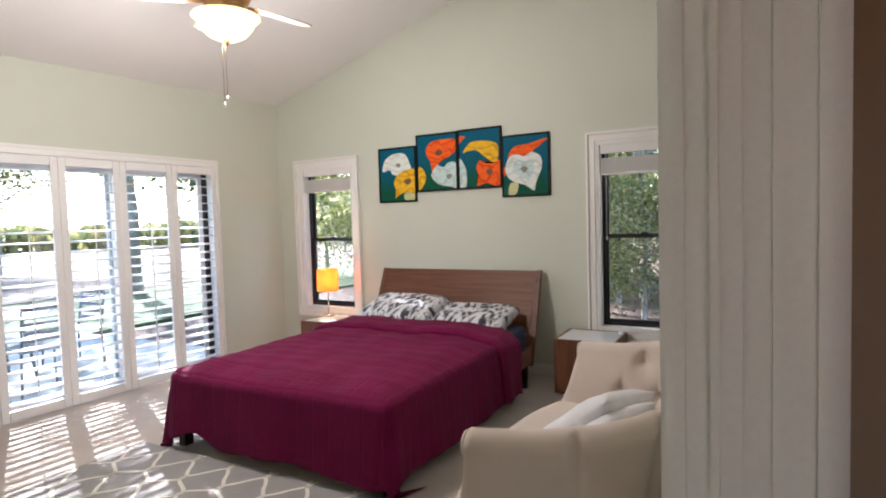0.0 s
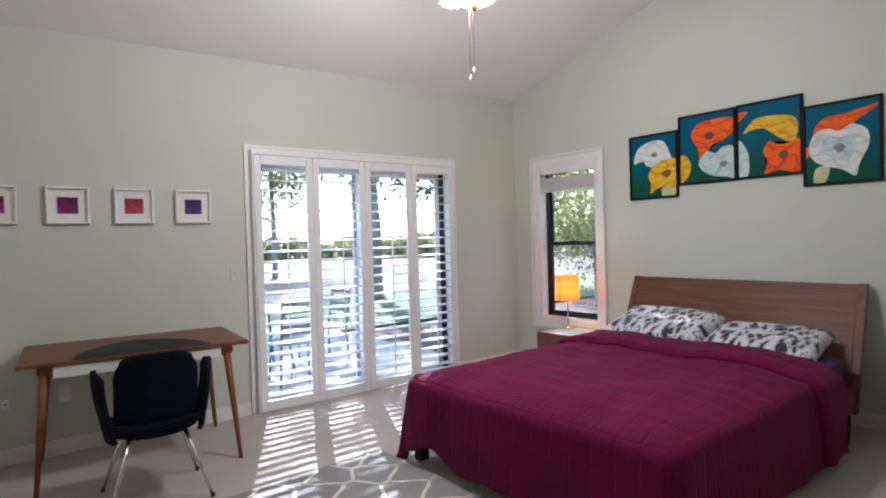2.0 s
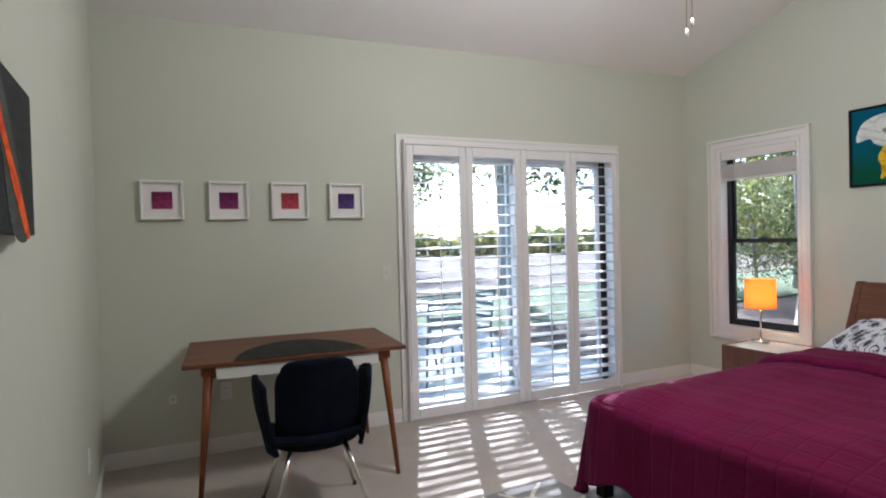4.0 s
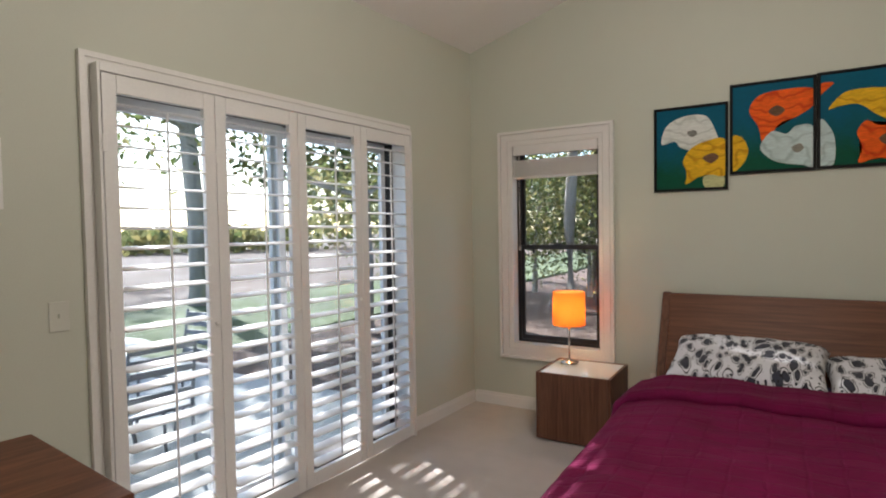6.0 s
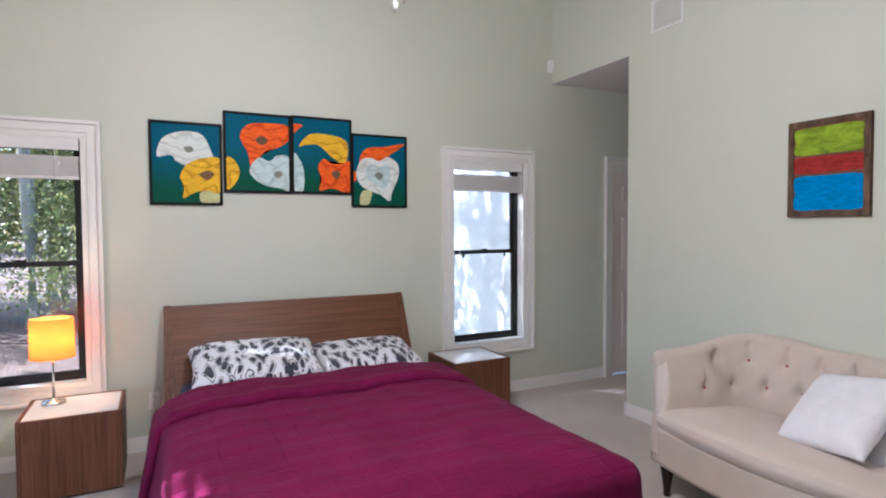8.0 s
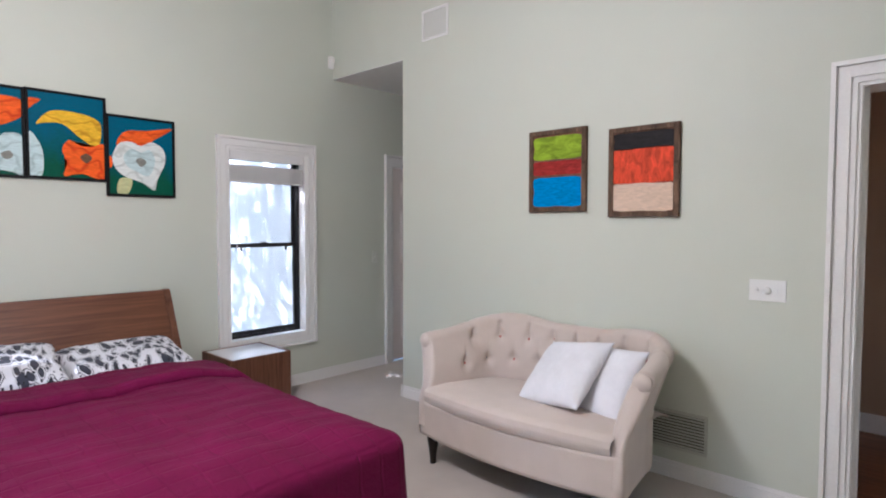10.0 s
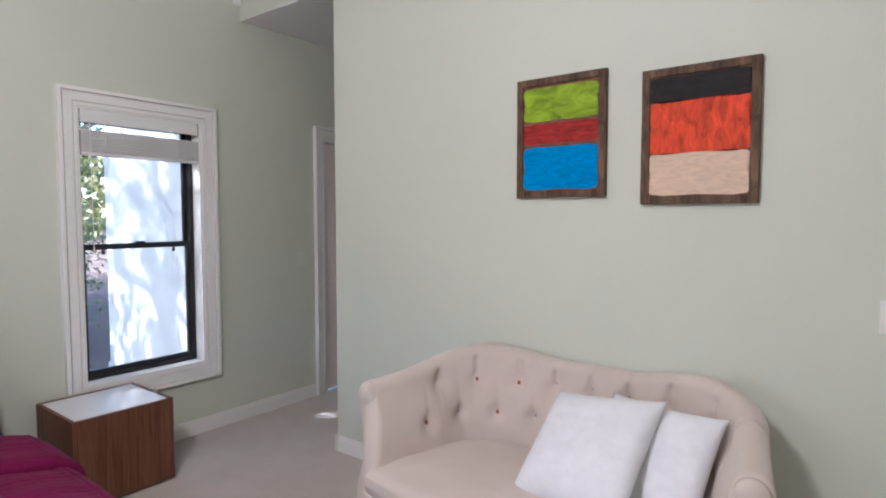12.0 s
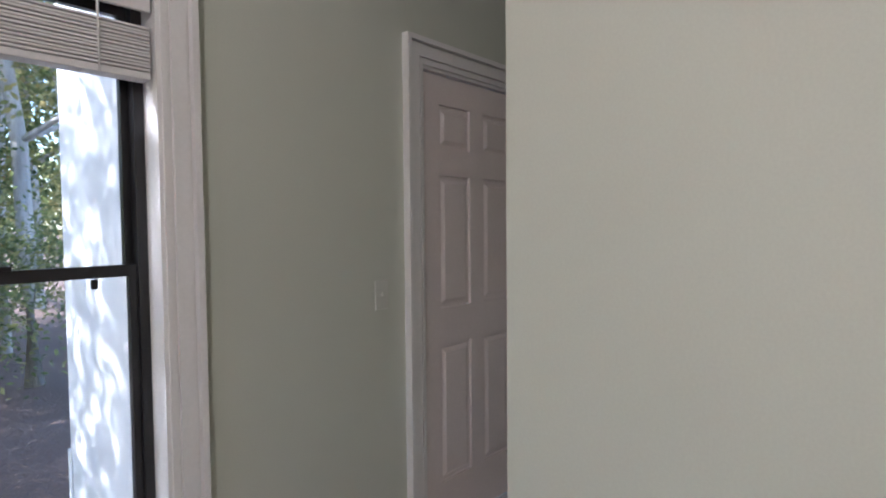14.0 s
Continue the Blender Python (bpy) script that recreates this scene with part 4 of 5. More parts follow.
    def seat_fn(u, v):
        a, c = u * 2 - 1, v
        y = a * (hw + 0.078 - 0.02 * v)
        bow = 0.08 * (1 - a * a)
        ring = [(bk, 0.40), (bk, 0.415), (bk - 0.1, 0.435), (fs - bow * 0.5 + 0.15, 0.465), (fs - bow + 0.03, 0.462), (fs - bow - 0.012, 0.445), (fs - bow - 0.02, 0.415), (fs - bow - 0.004, 0.375), (fs - bow + 0.05, 0.355)]
        p = v * (len(ring) - 1)
        k = min(int(p), len(ring) - 2)
        t = p - k
        x, z = ring[k][0] + (ring[k + 1][0] - ring[k][0]) * t, ring[k][1] + (ring[k + 1][1] - ring[k][1]) * t
        return (x, y, z + 0.012 * (1 - a ** 4) * (1 if z > 0.41 else 0))
    grid_mesh("seat", 48, 41, seat_fn, LINEN, so)

    def apron_fn(u, v):
        a = u * 2 - 1
        bow = 0.08 * (1 - a * a)
        z = 0.375 - 0.205 * v
        return (fs - bow + 0.004 + 0.004 * math.sin(v * 3.1), a * (hw + 0.115), z)
    grid_mesh("apron", 40, 10, apron_fn, LINEN, so, "", 0.03)
    box("underside", fs + 0.10, bk + 0.05, -hw + 0.03, hw - 0.03, 0.172, 0.20, DARKLEG, so, 0.004)
    for s in (1, -1):
        lathe("front_leg", [(0.016, 0), (0.02, 0.004), (0.018, 0.02), (0.026, 0.09), (0.036, 0.15), (0.036, 0.17)], DARKLEG, so, 16, at=(fs + 0.02, s * (hw + 0.02), 0))
        lathe("back_leg", [(0.016, 0), (0.02, 0.004), (0.026, 0.09), (0.032, 0.17)], DARKLEG, so, 12, at=(bk + 0.02, s * (hw - 0.12), 0))
    for bs, bz in buttons:
        # button on the inner face
        u = bs / total
        best = min(range(nv), key=lambda j: abs(fn(u, j / (nv - 1))[2] - bz) if j < nv // 2 else 9)
        x, y, z = fn(u, best / (nv - 1))
        x2, y2, _ = fn(u, (nv - 1) / (nv - 1))
        d = Vector((x2 - x, y2 - y, 0)).normalized()
        bmn = bmesh.new()
        bmesh.ops.create_uvsphere(bmn, u_segments=10, v_segments=6, radius=0.010)
        ob = part("button", bmn, BUTTON if (int(bs * 100) % 3) else BUTTON2, so, "", True)
        ob.location = (x - d.x * 0.003, y - d.y * 0.003, z)
        ob.scale = (0.7, 0.7, 1)
    return so


BUTTON = mottled("button_cloth", (0.42, 0.10, 0.09), 0.7, 0.3, 30, 300, 0.2, 0.0005)
BUTTON2 = mottled("grey_button_cloth", (0.30, 0.30, 0.33), 0.6, 0.3, 30, 300, 0.2, 0.0005)
SOFA_TURN = 0.0
settee()
def leaning(at, across, up):
    """A pose whose x runs along `across`, y along `up`, and z out of the cushion's face."""
    x = Vector(across).normalized()
    z = x.cross(Vector(up)).normalized()
    y = z.cross(x)
    return Matrix.Translation(at) @ Matrix((x, y, z)).transposed().to_4x4()


soft_pillow("throw_pillow", 0.48, 0.47, 0.15, CUSHION, "plain white square throw pillow leaning on the settee", "pillow", leaning((-0.235, 2.47, 0.62), (-0.10, -0.42, 0.07), (0.32, -0.05, 0.28)), "throw pillows", 5, 0.75)
soft_pillow("throw_pillow", 0.46, 0.45, 0.14, CUSHION, "plain white square throw pillow leaning on the settee", "pillow", leaning((-0.165, 2.275, 0.59), (-0.12, -0.40, 0.02), (0.26, 0.06, 0.33)), "throw pillows", 11, 0.75)


# ---- desk and chair ----
desk = thing("desk", -4.275, 1.40, 0, "walnut writing desk with splayed tapered legs and a white drawer", "desk", "", -6.3)
dw, dd = 0.60, 0.385
box("desktop", -dd, dd, -dw, dw, 0.722, 0.745, DESKTOP, desk, 0.005)
box("apron", -dd + 0.05, dd - 0.06, -dw + 0.10, dw - 0.10, 0.655, 0.722, DESKLEG, desk, 0.003)
box("drawer_front", dd - 0.03, dd - 0.014, -dw + 0.165, dw - 0.165, 0.655, 0.718, PLASTIC, desk, 0.002, "white drawer front")
for sx in (-1, 1):
    for sy in (-1, 1):
        box("leg_block", min(sx * (dd - 0.09), sx * (dd - 0.03)), max(sx * (dd - 0.09), sx * (dd - 0.03)), min(sy * (dw - 0.16), sy * (dw - 0.09)), max(sy * (dw - 0.16), sy * (dw - 0.09)), 0.675, 0.7218, DESKLEG, desk, 0.004)
        rod("leg", (sx * (dd - 0.005), sy * (dw - 0.068), 0.0), (sx * (dd - 0.06), sy * (dw - 0.125), 0.70), 0.012, 0.024, DESKLEG, desk, 14)
bm = bmesh.new()
arc = [(dd - 0.005, -0.36)] + [(dd - 0.005 - 0.50 * math.sin(math.pi * k / 24) ** 0.55, -0.36 + 0.72 * k / 24) for k in range(1, 24)] + [(dd - 0.005, 0.36)]
lo = [bm.verts.new((x, y, 0.7455)) for x, y in arc]
hi = [bm.verts.new((x, y, 0.7485)) for x, y in arc]
bm.faces.new(hi)
bm.faces.new(lo[::-1])
for k in range(len(arc)):
    j = (k + 1) % len(arc)
    bm.faces.new((lo[k], lo[j], hi[j], hi[k]))
bmesh.ops.recalc_face_normals(bm, faces=bm.faces[:])
pad = part("desk_pad", bm, PAD)
pad.matrix_basis = pose(-4.275, 1.41, 0, 0, 0, -6.3)
tagged(pad, "black half-round desk pad lying on the walnut desk", "desk pad")

ch = thing("armchair", -3.635, 1.35, 0, "dark navy moulded armchair on thin chrome legs, at the desk", "chair", "", -6)
# front faces -x (the desk)
def chair_back(u, v):
    a = u * 2 - 1
    z = 0.345 + 0.46 * v
    w = 0.20 * (1 - 0.10 * max(0, v - 0.8) / 0.2)
    rr = 1 - 0.06 * abs(a) ** 6 * (1 if v > 0.9 else 0)
    return (0.15 + 0.07 * v - 0.035 * a * a - 0.03 * max(0.0, 0.25 - v) / 0.25, a * w * rr, z - 0.025 * abs(a) ** 5 * v + 0.03 * abs(a) ** 3 * (1 - v))
grid_mesh("backrest", 28, 20, chair_back, NAVY, ch, "", 0.028)
def chair_seat(u, v):
    a, c = u * 2 - 1, v * 2 - 1
    return (0.20 * c - 0.02, a * 0.225 * (1 - 0.05 * c * c), 0.395 - 0.02 * (1 - a * a) + (0.035 * ((c - 0.55) / 0.45) ** 2 if c > 0.55 else 0) - 0.02 * max(0, -c - 0.7) / 0.3)
grid_mesh("seat", 26, 26, chair_seat, NAVY, ch, "", 0.035)
for s in (1, -1):
    def arm_fn(u, v, s=s):
        x = -0.14 + 0.31 * u
        zt = 0.66 + 0.05 * math.sin(math.pi * u) + 0.03 * u
        z = 0.365 + (zt - 0.365) * v
        return (x, s * (0.215 + 0.05 * math.sin(math.pi * 0.5 * v) - 0.03 * max(0, u - 0.7) / 0.3), z)
    grid_mesh("armrest", 22, 14, arm_fn, NAVY, ch, "", 0.024 * s)
    for fx2, fz in ((-0.22, -0.12), (0.22, 0.13)):
        rod("leg", (fx2, s * 0.245, 0.006), (fz, s * 0.13, 0.375), 0.008, 0.011, CHROME, ch, 12)
        lathe("foot_cap", [(0.011, 0), (0.012, 0.004), (0.011, 0.02), (0.009, 0.022)], DARKLEG, ch, 12, at=(fx2, s * 0.245, 0))
    rod("cross_bar", (-0.13, s * 0.13, 0.368), (0.13, s * 0.13, 0.368), 0.009, 0.009, CHROME, ch, 10)


# ---- rug with a trellis pattern ----
rug = thing("rug", -2.25, 1.65, 0.0, "grey wool rug with a cream trellis pattern on the carpet", "rug", "", 1.5)
rw, rl = 1.05, 0.98
box("woven_field", -rw, rw, -rl, rl, 0.001, 0.011, RUG, rug, 0.004)
def trellis():
    bm = bmesh.new()
    px, py, hw = 0.30, 0.36, 0.011
    def ribbon(fx3, t0, t1, n):
        prev = None
        for k in range(n + 1):
            t = t0 + (t1 - t0) * k / n
            x, y = fx3(t)
            x2, y2 = fx3(t + 0.004)
            d = Vector((x2 - x, y2 - y)).normalized()
            ok = abs(x) < rw - 0.012 and abs(y) < rl - 0.012
            cur = [bm.verts.new((x - d.y * hw, y + d.x * hw, 0.0125)), bm.verts.new((x + d.y * hw, y - d.x * hw, 0.0125))] if ok else None
            if prev and cur:
                bm.faces.new((prev[0], prev[1], cur[1], cur[0]))
            prev = cur
    cols = int(2 * rw / px) + 2
    for c in range(-cols, cols + 1):
        for s in (1, -1):
            def f(t, c=c, s=s):
                q = 2 * math.pi * t / py
                return (c * px / 1 + s * (px / 2) * (0.5 - 0.5 * math.cos(q)) ** 1.0 + s * 0.02 * math.sin(2 * q), t)
            ribbon(f, -rl, rl, 150)
    return part("trellis_pattern", bm, RUGLINE, rug, "cream trellis lines")
trellis()

# ---- ceiling fan ----
FX, FY, FZ = -2.39, 2.66, 2.53
fan = thing("ceiling_fan", FX, FY, FZ, "ceiling fan with pale blades and a lit alabaster bowl", "ceiling fan")
lathe("bowl", [(0.012, 0.03), (0.06, 0.034), (0.11, 0.06), (0.145, 0.10), (0.165, 0.14), (0.195, 0.165), (0.19, 0.17)], BOWL, fan, 40, "lit alabaster glass bowl").visible_shadow = False
lathe("finial", [(0.003, 0), (0.010, 0.008), (0.018, 0.024), (0.008, 0.034)], BRASS, fan, 20)
lathe("fitter", [(0.15, 0.17), (0.12, 0.19), (0.10, 0.21), (0.13, 0.25), (0.15, 0.29), (0.13, 0.34), (0.05, 0.36)], BRASS, fan, 36)
rod("down_rod", (0, 0, 0.35), (0, 0, roof(FX) - FZ - 0.05), 0.013, 0.013, BRASS, fan, 14)
lathe("canopy", [(0.02, 0), (0.055, 0.02), (0.075, 0.07), (0.075, 0.12)], BRASS, fan, 28, at=(0, 0, roof(FX) - FZ - 0.09))
BLADE = mottled("pale_fan_blade", (0.62, 0.52, 0.46), 0.5, 0.05, 3, 60, 0.1, 0.001)
for k in range(5):
    a = 2 * math.pi * (k + 0.12) / 5
    bm = bmesh.new()
    v = add_box(bm, 0.16, 0.62, -0.065, 0.065, 0.262, 0.270)
    for p in v:
        if p.co.x < 0.3:
            p.co.y *= 0.75
        p.co.z += p.co.y * 0.2
    bmesh.ops.bevel(bm, geom=[e for e in bm.edges if abs(e.verts[0].co.z - e.verts[1].co.z) < 0.02 and 0 or abs(e.verts[0].co.x - e.verts[1].co.x) + abs(e.verts[0].co.y - e.verts[1].co.y) < 0.02], offset=0.03, segments=4, affect="EDGES")
    bl = part("blade", bm, BLADE, fan)
    bl.matrix_basis = pose(0, 0, 0.0, 0, 0, math.degrees(a))
    br = box("blade_iron", 0.09, 0.22, -0.02, 0.02, 0.245, 0.258, BRASS, fan, 0.004)
    br.matrix_basis = pose(0, 0, 0.0, 0, 0, math.degrees(a))
for dx, dy, lz in ((-0.01, -0.03, -0.332), (0.02, -0.033, -0.299)):
    rod("pull_chain", (dx, dy, lz), (dx, dy, 0.2), 0.0016, 0.0016, BRASS, fan, 6)
    lathe("chain_fob", [(0.003, 0), (0.007, 0.008), (0.006, 0.03), (0.002, 0.036)], WHITE, fan, 12, at=(dx, dy, lz - 0.034))


# ---- pictures ----
def flat_shape(name, pts, mat, parent, depth, n=8, clip=None):
    """A flat painted shape with a smooth outline through a few points, in the plane y = depth facing -y."""
    bm = bmesh.new()
    out = []
    m = len(pts)
    for i in range(m):
        p0, p1, p2, p3 = (Vector((*pts[(i + k - 1) % m], 0)) for k in range(4))
        for j in range(n):
            t = j / n
            q = 0.5 * (2 * p1 + (p2 - p0) * t + (2 * p0 - 5 * p1 + 4 * p2 - p3) * t * t + (3 * p1 - p0 - 3 * p2 + p3) * t ** 3)
            x, z = q.x, q.y
            if clip:
                x, z = min(max(x, -clip[0]), clip[0]), min(max(z, -clip[1]), clip[1])
            out.append((x, z))
    top = [bm.verts.new((x, depth, z)) for x, z in out]
    low = [bm.verts.new((x, depth + 0.0012, z)) for x, z in out]
    for k in range(len(top)):
        j = (k + 1) % len(top)
        bm.faces.new((top[k], top[j], low[j], low[k]))
    f = bm.faces.new(top)
    bmesh.ops.triangulate(bm, faces=[f])
    bmesh.ops.recalc_face_normals(bm, faces=bm.faces[:])
    return part(name, bm, mat, parent)


def frame_mesh(parent, w, h, fw, d, mat, name="picture_frame", label=""):
    bm = bmesh.new()
    add_box(bm, -w, -w + fw, 0, d, -h, h)
    add_box(bm, w - fw, w, 0, d, -h, h)
    add_box(bm, -w + fw, w - fw, 0, d, h - fw, h)
    add_box(bm, -w + fw, w - fw, 0, d, -h, -h + fw)
    bmesh.ops.bevel(bm, geom=[e for e in bm.edges if min(v.co.y for v in e.verts) < 1e-4 and max(v.co.y for v in e.verts) < 1e-4], offset=0.002, segments=1, affect="EDGES")
    return part(name, bm, mat, parent, label)


PBG = canvas_material("painted_blue_green", (0.003, 0.11, 0.19), (0.004, 0.09, 0.05), 0.52)
PWHITE = brushed("painted_white", (0.72, 0.75, 0.72), 0.12, folds=0.7)
PGREYW = brushed("painted_pale_blue_white", (0.54, 0.66, 0.66), 0.15, folds=0.6)
PYEL = brushed("painted_yellow", (0.78, 0.46, 0.012), 0.2, folds=0.9)
POR = brushed("painted_orange", (0.85, 0.12, 0.006), 0.2, folds=0.9)
PBROWN = brushed("painted_brown", (0.16, 0.09, 0.05), 0.3)
PGREY = brushed("painted_grey", (0.24, 0.24, 0.21), 0.3)
PGREEN = brushed("painted_pale_green", (0.55, 0.55, 0.28), 0.2)
FRAMEBLACK = mottled("black_picture_frame", (0.006, 0.006, 0.007), 0.55, 0.2, 8, 120, 0.1, 0.0006)
bsdf(FRAMEBLACK).inputs["Specular IOR Level"].default_value = 0.15


def flower_picture(xc, zc, w, h, shapes, y):
    t = thing("flower_painting", xc, y, zc, "painting of calla flowers on blue green, thin black frame", "painting", "row of flower paintings")
    frame_mesh(t, w, h, 0.017, 0.024, FRAMEBLACK)
    bm = bmesh.new()
    add_box(bm, -w + 0.012, w - 0.012, 0.010, 0.02, -h + 0.012, h - 0.012)
    part("canvas", bm, PBG, t)
    for k, (nm, mat, pts) in enumerate(shapes):
        s = [((p * 2 - 1) * (w - 0.013), (1 - q * 2) * (h - 0.013)) for p, q in pts]
        flat_shape(nm, s, mat, t, 0.0085 - 0.0016 * k, 8, (w - 0.0135, h - 0.0135))
    return t


ya = YN - 0.026
pa = [("white_flower", PWHITE, [(0.08, 0.42), (0.16, 0.20), (0.42, 0.10), (0.72, 0.12), (0.86, 0.32), (0.90, 0.50), (0.60, 0.54), (0.36, 0.48), (0.28, 0.40)]),
      ("flower_throat", PGREY, [(0.46, 0.30), (0.56, 0.28), (0.60, 0.33), (0.52, 0.36)]),
      ("green_stem", PGREEN, [(0.70, 0.86), (0.95, 0.84), (0.96, 0.99), (0.72, 0.99)]),
      ("yellow_flower", PYEL, [(0.40, 0.66), (0.52, 0.50), (0.76, 0.42), (1.0, 0.44), (1.0, 0.84), (0.80, 0.84), (0.62, 0.86), (0.44, 0.94), (0.46, 0.80)]),
      ("flower_throat", PBROWN, [(0.68, 0.63), (0.82, 0.58), (0.90, 0.63), (0.80, 0.70)])]
pb = [("yellow_petal", PYEL, [(0.0, 0.60), (0.13, 0.60), (0.21, 0.76), (0.13, 0.92), (0.0, 0.97)]),
      ("orange_flower", POR, [(0.22, 0.30), (0.34, 0.14), (0.60, 0.10), (0.98, 0.12), (1.0, 0.30), (0.80, 0.42), (0.60, 0.48), (0.40, 0.68), (0.34, 0.50)]),
      ("flower_throat", PBROWN, [(0.46, 0.33), (0.56, 0.27), (0.66, 0.33), (0.56, 0.39)]),
      ("white_heart", PGREYW, [(0.36, 0.72), (0.50, 0.56), (0.68, 0.60), (0.80, 0.52), (1.0, 0.56), (1.0, 0.97), (0.86, 0.96), (0.60, 0.92), (0.44, 0.84)]),
      ("flower_throat", PGREY, [(0.74, 0.76), (0.84, 0.72), (0.88, 0.78), (0.80, 0.82)])]
pc = [("orange_petal_tip", POR, [(0.0, 0.10), (0.16, 0.10), (0.06, 0.18), (0.0, 0.22)]),
      ("white_heart", PGREYW, [(0.0, 0.50), (0.12, 0.58), (0.18, 0.74), (0.16, 0.98), (0.0, 0.98)]),
      ("yellow_flower", PYEL, [(0.10, 0.38), (0.28, 0.22), (0.56, 0.20), (0.84, 0.24), (0.96, 0.34), (0.90, 0.60), (0.66, 0.50), (0.44, 0.36), (0.24, 0.36)]),
      ("orange_flower", POR, [(0.42, 0.66), (0.52, 0.54), (0.66, 0.60), (0.82, 0.60), (1.0, 0.58), (1.0, 0.98), (0.66, 0.94), (0.44, 0.98), (0.48, 0.82)]),
      ("flower_throat", PBROWN, [(0.66, 0.74), (0.74, 0.69), (0.82, 0.74), (0.74, 0.81)])]
pdx = [("orange_flower", POR, [(0.12, 0.34), (0.26, 0.18), (0.60, 0.14), (0.98, 0.08), (0.84, 0.18), (0.66, 0.28), (0.50, 0.46), (0.22, 0.46)]),
       ("orange_petal", POR, [(0.0, 0.52), (0.05, 0.54), (0.05, 0.64), (0.0, 0.66)]),
       ("green_stem", PGREEN, [(0.16, 0.80), (0.34, 0.80), (0.28, 0.98), (0.12, 0.98)]),
       ("white_heart", PWHITE, [(0.06, 0.50), (0.16, 0.34), (0.34, 0.31), (0.48, 0.35), (0.66, 0.29), (0.84, 0.38), (0.86, 0.56), (0.74, 0.78), (0.68, 0.93), (0.50, 0.84), (0.22, 0.76), (0.08, 0.64)]),
       ("heart_wash", PGREYW, [(0.22, 0.50), (0.34, 0.40), (0.48, 0.44), (0.62, 0.40), (0.70, 0.54), (0.60, 0.74), (0.42, 0.70), (0.26, 0.62)]),
       ("flower_throat", PGREY, [(0.40, 0.55), (0.48, 0.51), (0.56, 0.56), (0.48, 0.63)])]
flower_picture(-2.8855, 1.943, 0.2285, 0.283, pa, ya)
flower_picture(-2.4135, 2.039, 0.2345, 0.286, pb, ya - 0.002)
flower_picture(-1.946, 2.043, 0.2305, 0.288, pc, ya - 0.002)
flower_picture(-1.484, 1.945, 0.2325, 0.286, pdx, ya)


def band_picture(yc, zc, w, h, bands, label):
    t = thing("abstract_painting", XE - 0.028, yc, zc, label, "painting", "abstract paintings over the settee", -90)
    frame_mesh(t, w, h, 0.032, 0.026, RUSTIC, "picture_frame", "worn rustic wooden frame")
    bm = bmesh.new()
    add_box(bm, -w + 0.031, w - 0.031, 0.009, 0.022, -h + 0.031, h - 0.031)
    part("canvas", bm, brushed("painted_ground_brown", (0.17, 0.08, 0.05), 0.3), t)
    for k, (mat, z0, z1, ins) in enumerate(bands):
        a, iw, ih = ins, w - 0.034, h - 0.034
        zt, zb = ih - 2 * ih * z0, ih - 2 * ih * z1
        flat_shape("colour_band", [(-iw + a, zt), (0, zt + 0.002), (iw - a, zt), (iw - a, (zt + zb) / 2), (iw - a, zb), (0, zb - 0.002), (-iw + a, zb), (-iw + a, (zt + zb) / 2)], mat, t, 0.0075, 3)
    return t


band_picture(2.80, 1.816, 0.214, 0.270, [(brushed("painted_lime", (0.24, 0.35, 0.015), 0.5, stretch=(1.5, 1.5, 3)), 0.03, 0.33, 0.008), (brushed("painted_crimson", (0.30, 0.025, 0.02), 0.4), 0.37, 0.55, 0.004), (brushed("painted_sky_blue", (0.005, 0.22, 0.55), 0.25), 0.60, 0.985, 0.006)], "abstract painting with lime, crimson and blue bands in rustic wood")
band_picture(2.221, 1.778, 0.214, 0.268, [(brushed("painted_black", (0.02, 0.017, 0.018), 0.3), 0.01, 0.21, 0.003), (brushed("painted_scarlet", (0.60, 0.065, 0.022), 0.45, stretch=(5, 5, 2)), 0.22, 0.64, 0.003), (brushed("painted_sand", (0.66, 0.50, 0.38), 0.14), 0.655, 0.99, 0.004)], "abstract painting with black, scarlet and sand bands in rustic wood")

# four white box frames
for k, (yc, tint) in enumerate(((0.712, (0.22, 0.03, 0.10)), (1.106, (0.15, 0.02, 0.10)), (1.499, (0.32, 0.04, 0.06)), (1.892, (0.06, 0.03, 0.14)))):
    t = thing("box_frame", XW + 0.036, yc, 1.649, "white square box frame with a small abstract print", "picture", "row of small box frames", 90)
    on_west(t)
    frame_mesh(t, 0.123, 0.123, 0.014, 0.034, PLASTIC)
    box("mat_board", -0.1095, 0.1095, 0.024, 0.034, -0.1095, 0.1095, MATBOARD, t, 0.0)
    c = canvas_material("abstract_print_%d" % k, tuple(q * 0.25 for q in tint), tuple(min(1, q * 1.9 + 0.01) for q in tint), 0.42, 38)
    box("print", -0.058, 0.058, 0.0205, 0.024, -0.054, 0.054, c, t, 0.0)

# large canvas on the south wall
cv = thing("canvas_painting", -2.23, YS + 0.04, 1.562, "dark abstract canvas with an orange lava streak", "painting", "", 180)
box("canvas", -0.235, 0.235, 0, 0.038, -0.168, 0.168, brushed("painted_charcoal", (0.018, 0.022, 0.024), 0.5), cv, 0.003)
flat_shape("grey_wash", [(-0.12, 0.163), (0.0, 0.05), (0.14, -0.163), (-0.02, -0.163), (-0.1, 0.0), (-0.2, 0.11), (-0.2, 0.163)], brushed("painted_slate", (0.07, 0.075, 0.07), 0.4), cv, -0.0015)
flat_shape("lava_streak", [(-0.16, 0.163), (-0.15, 0.08), (-0.10, 0.02), (-0.02, -0.06), (0.10, -0.165), (0.15, -0.165), (0.05, -0.06), (-0.05, 0.02), (-0.11, 0.09), (-0.12, 0.163)], POR, cv, -0.003)


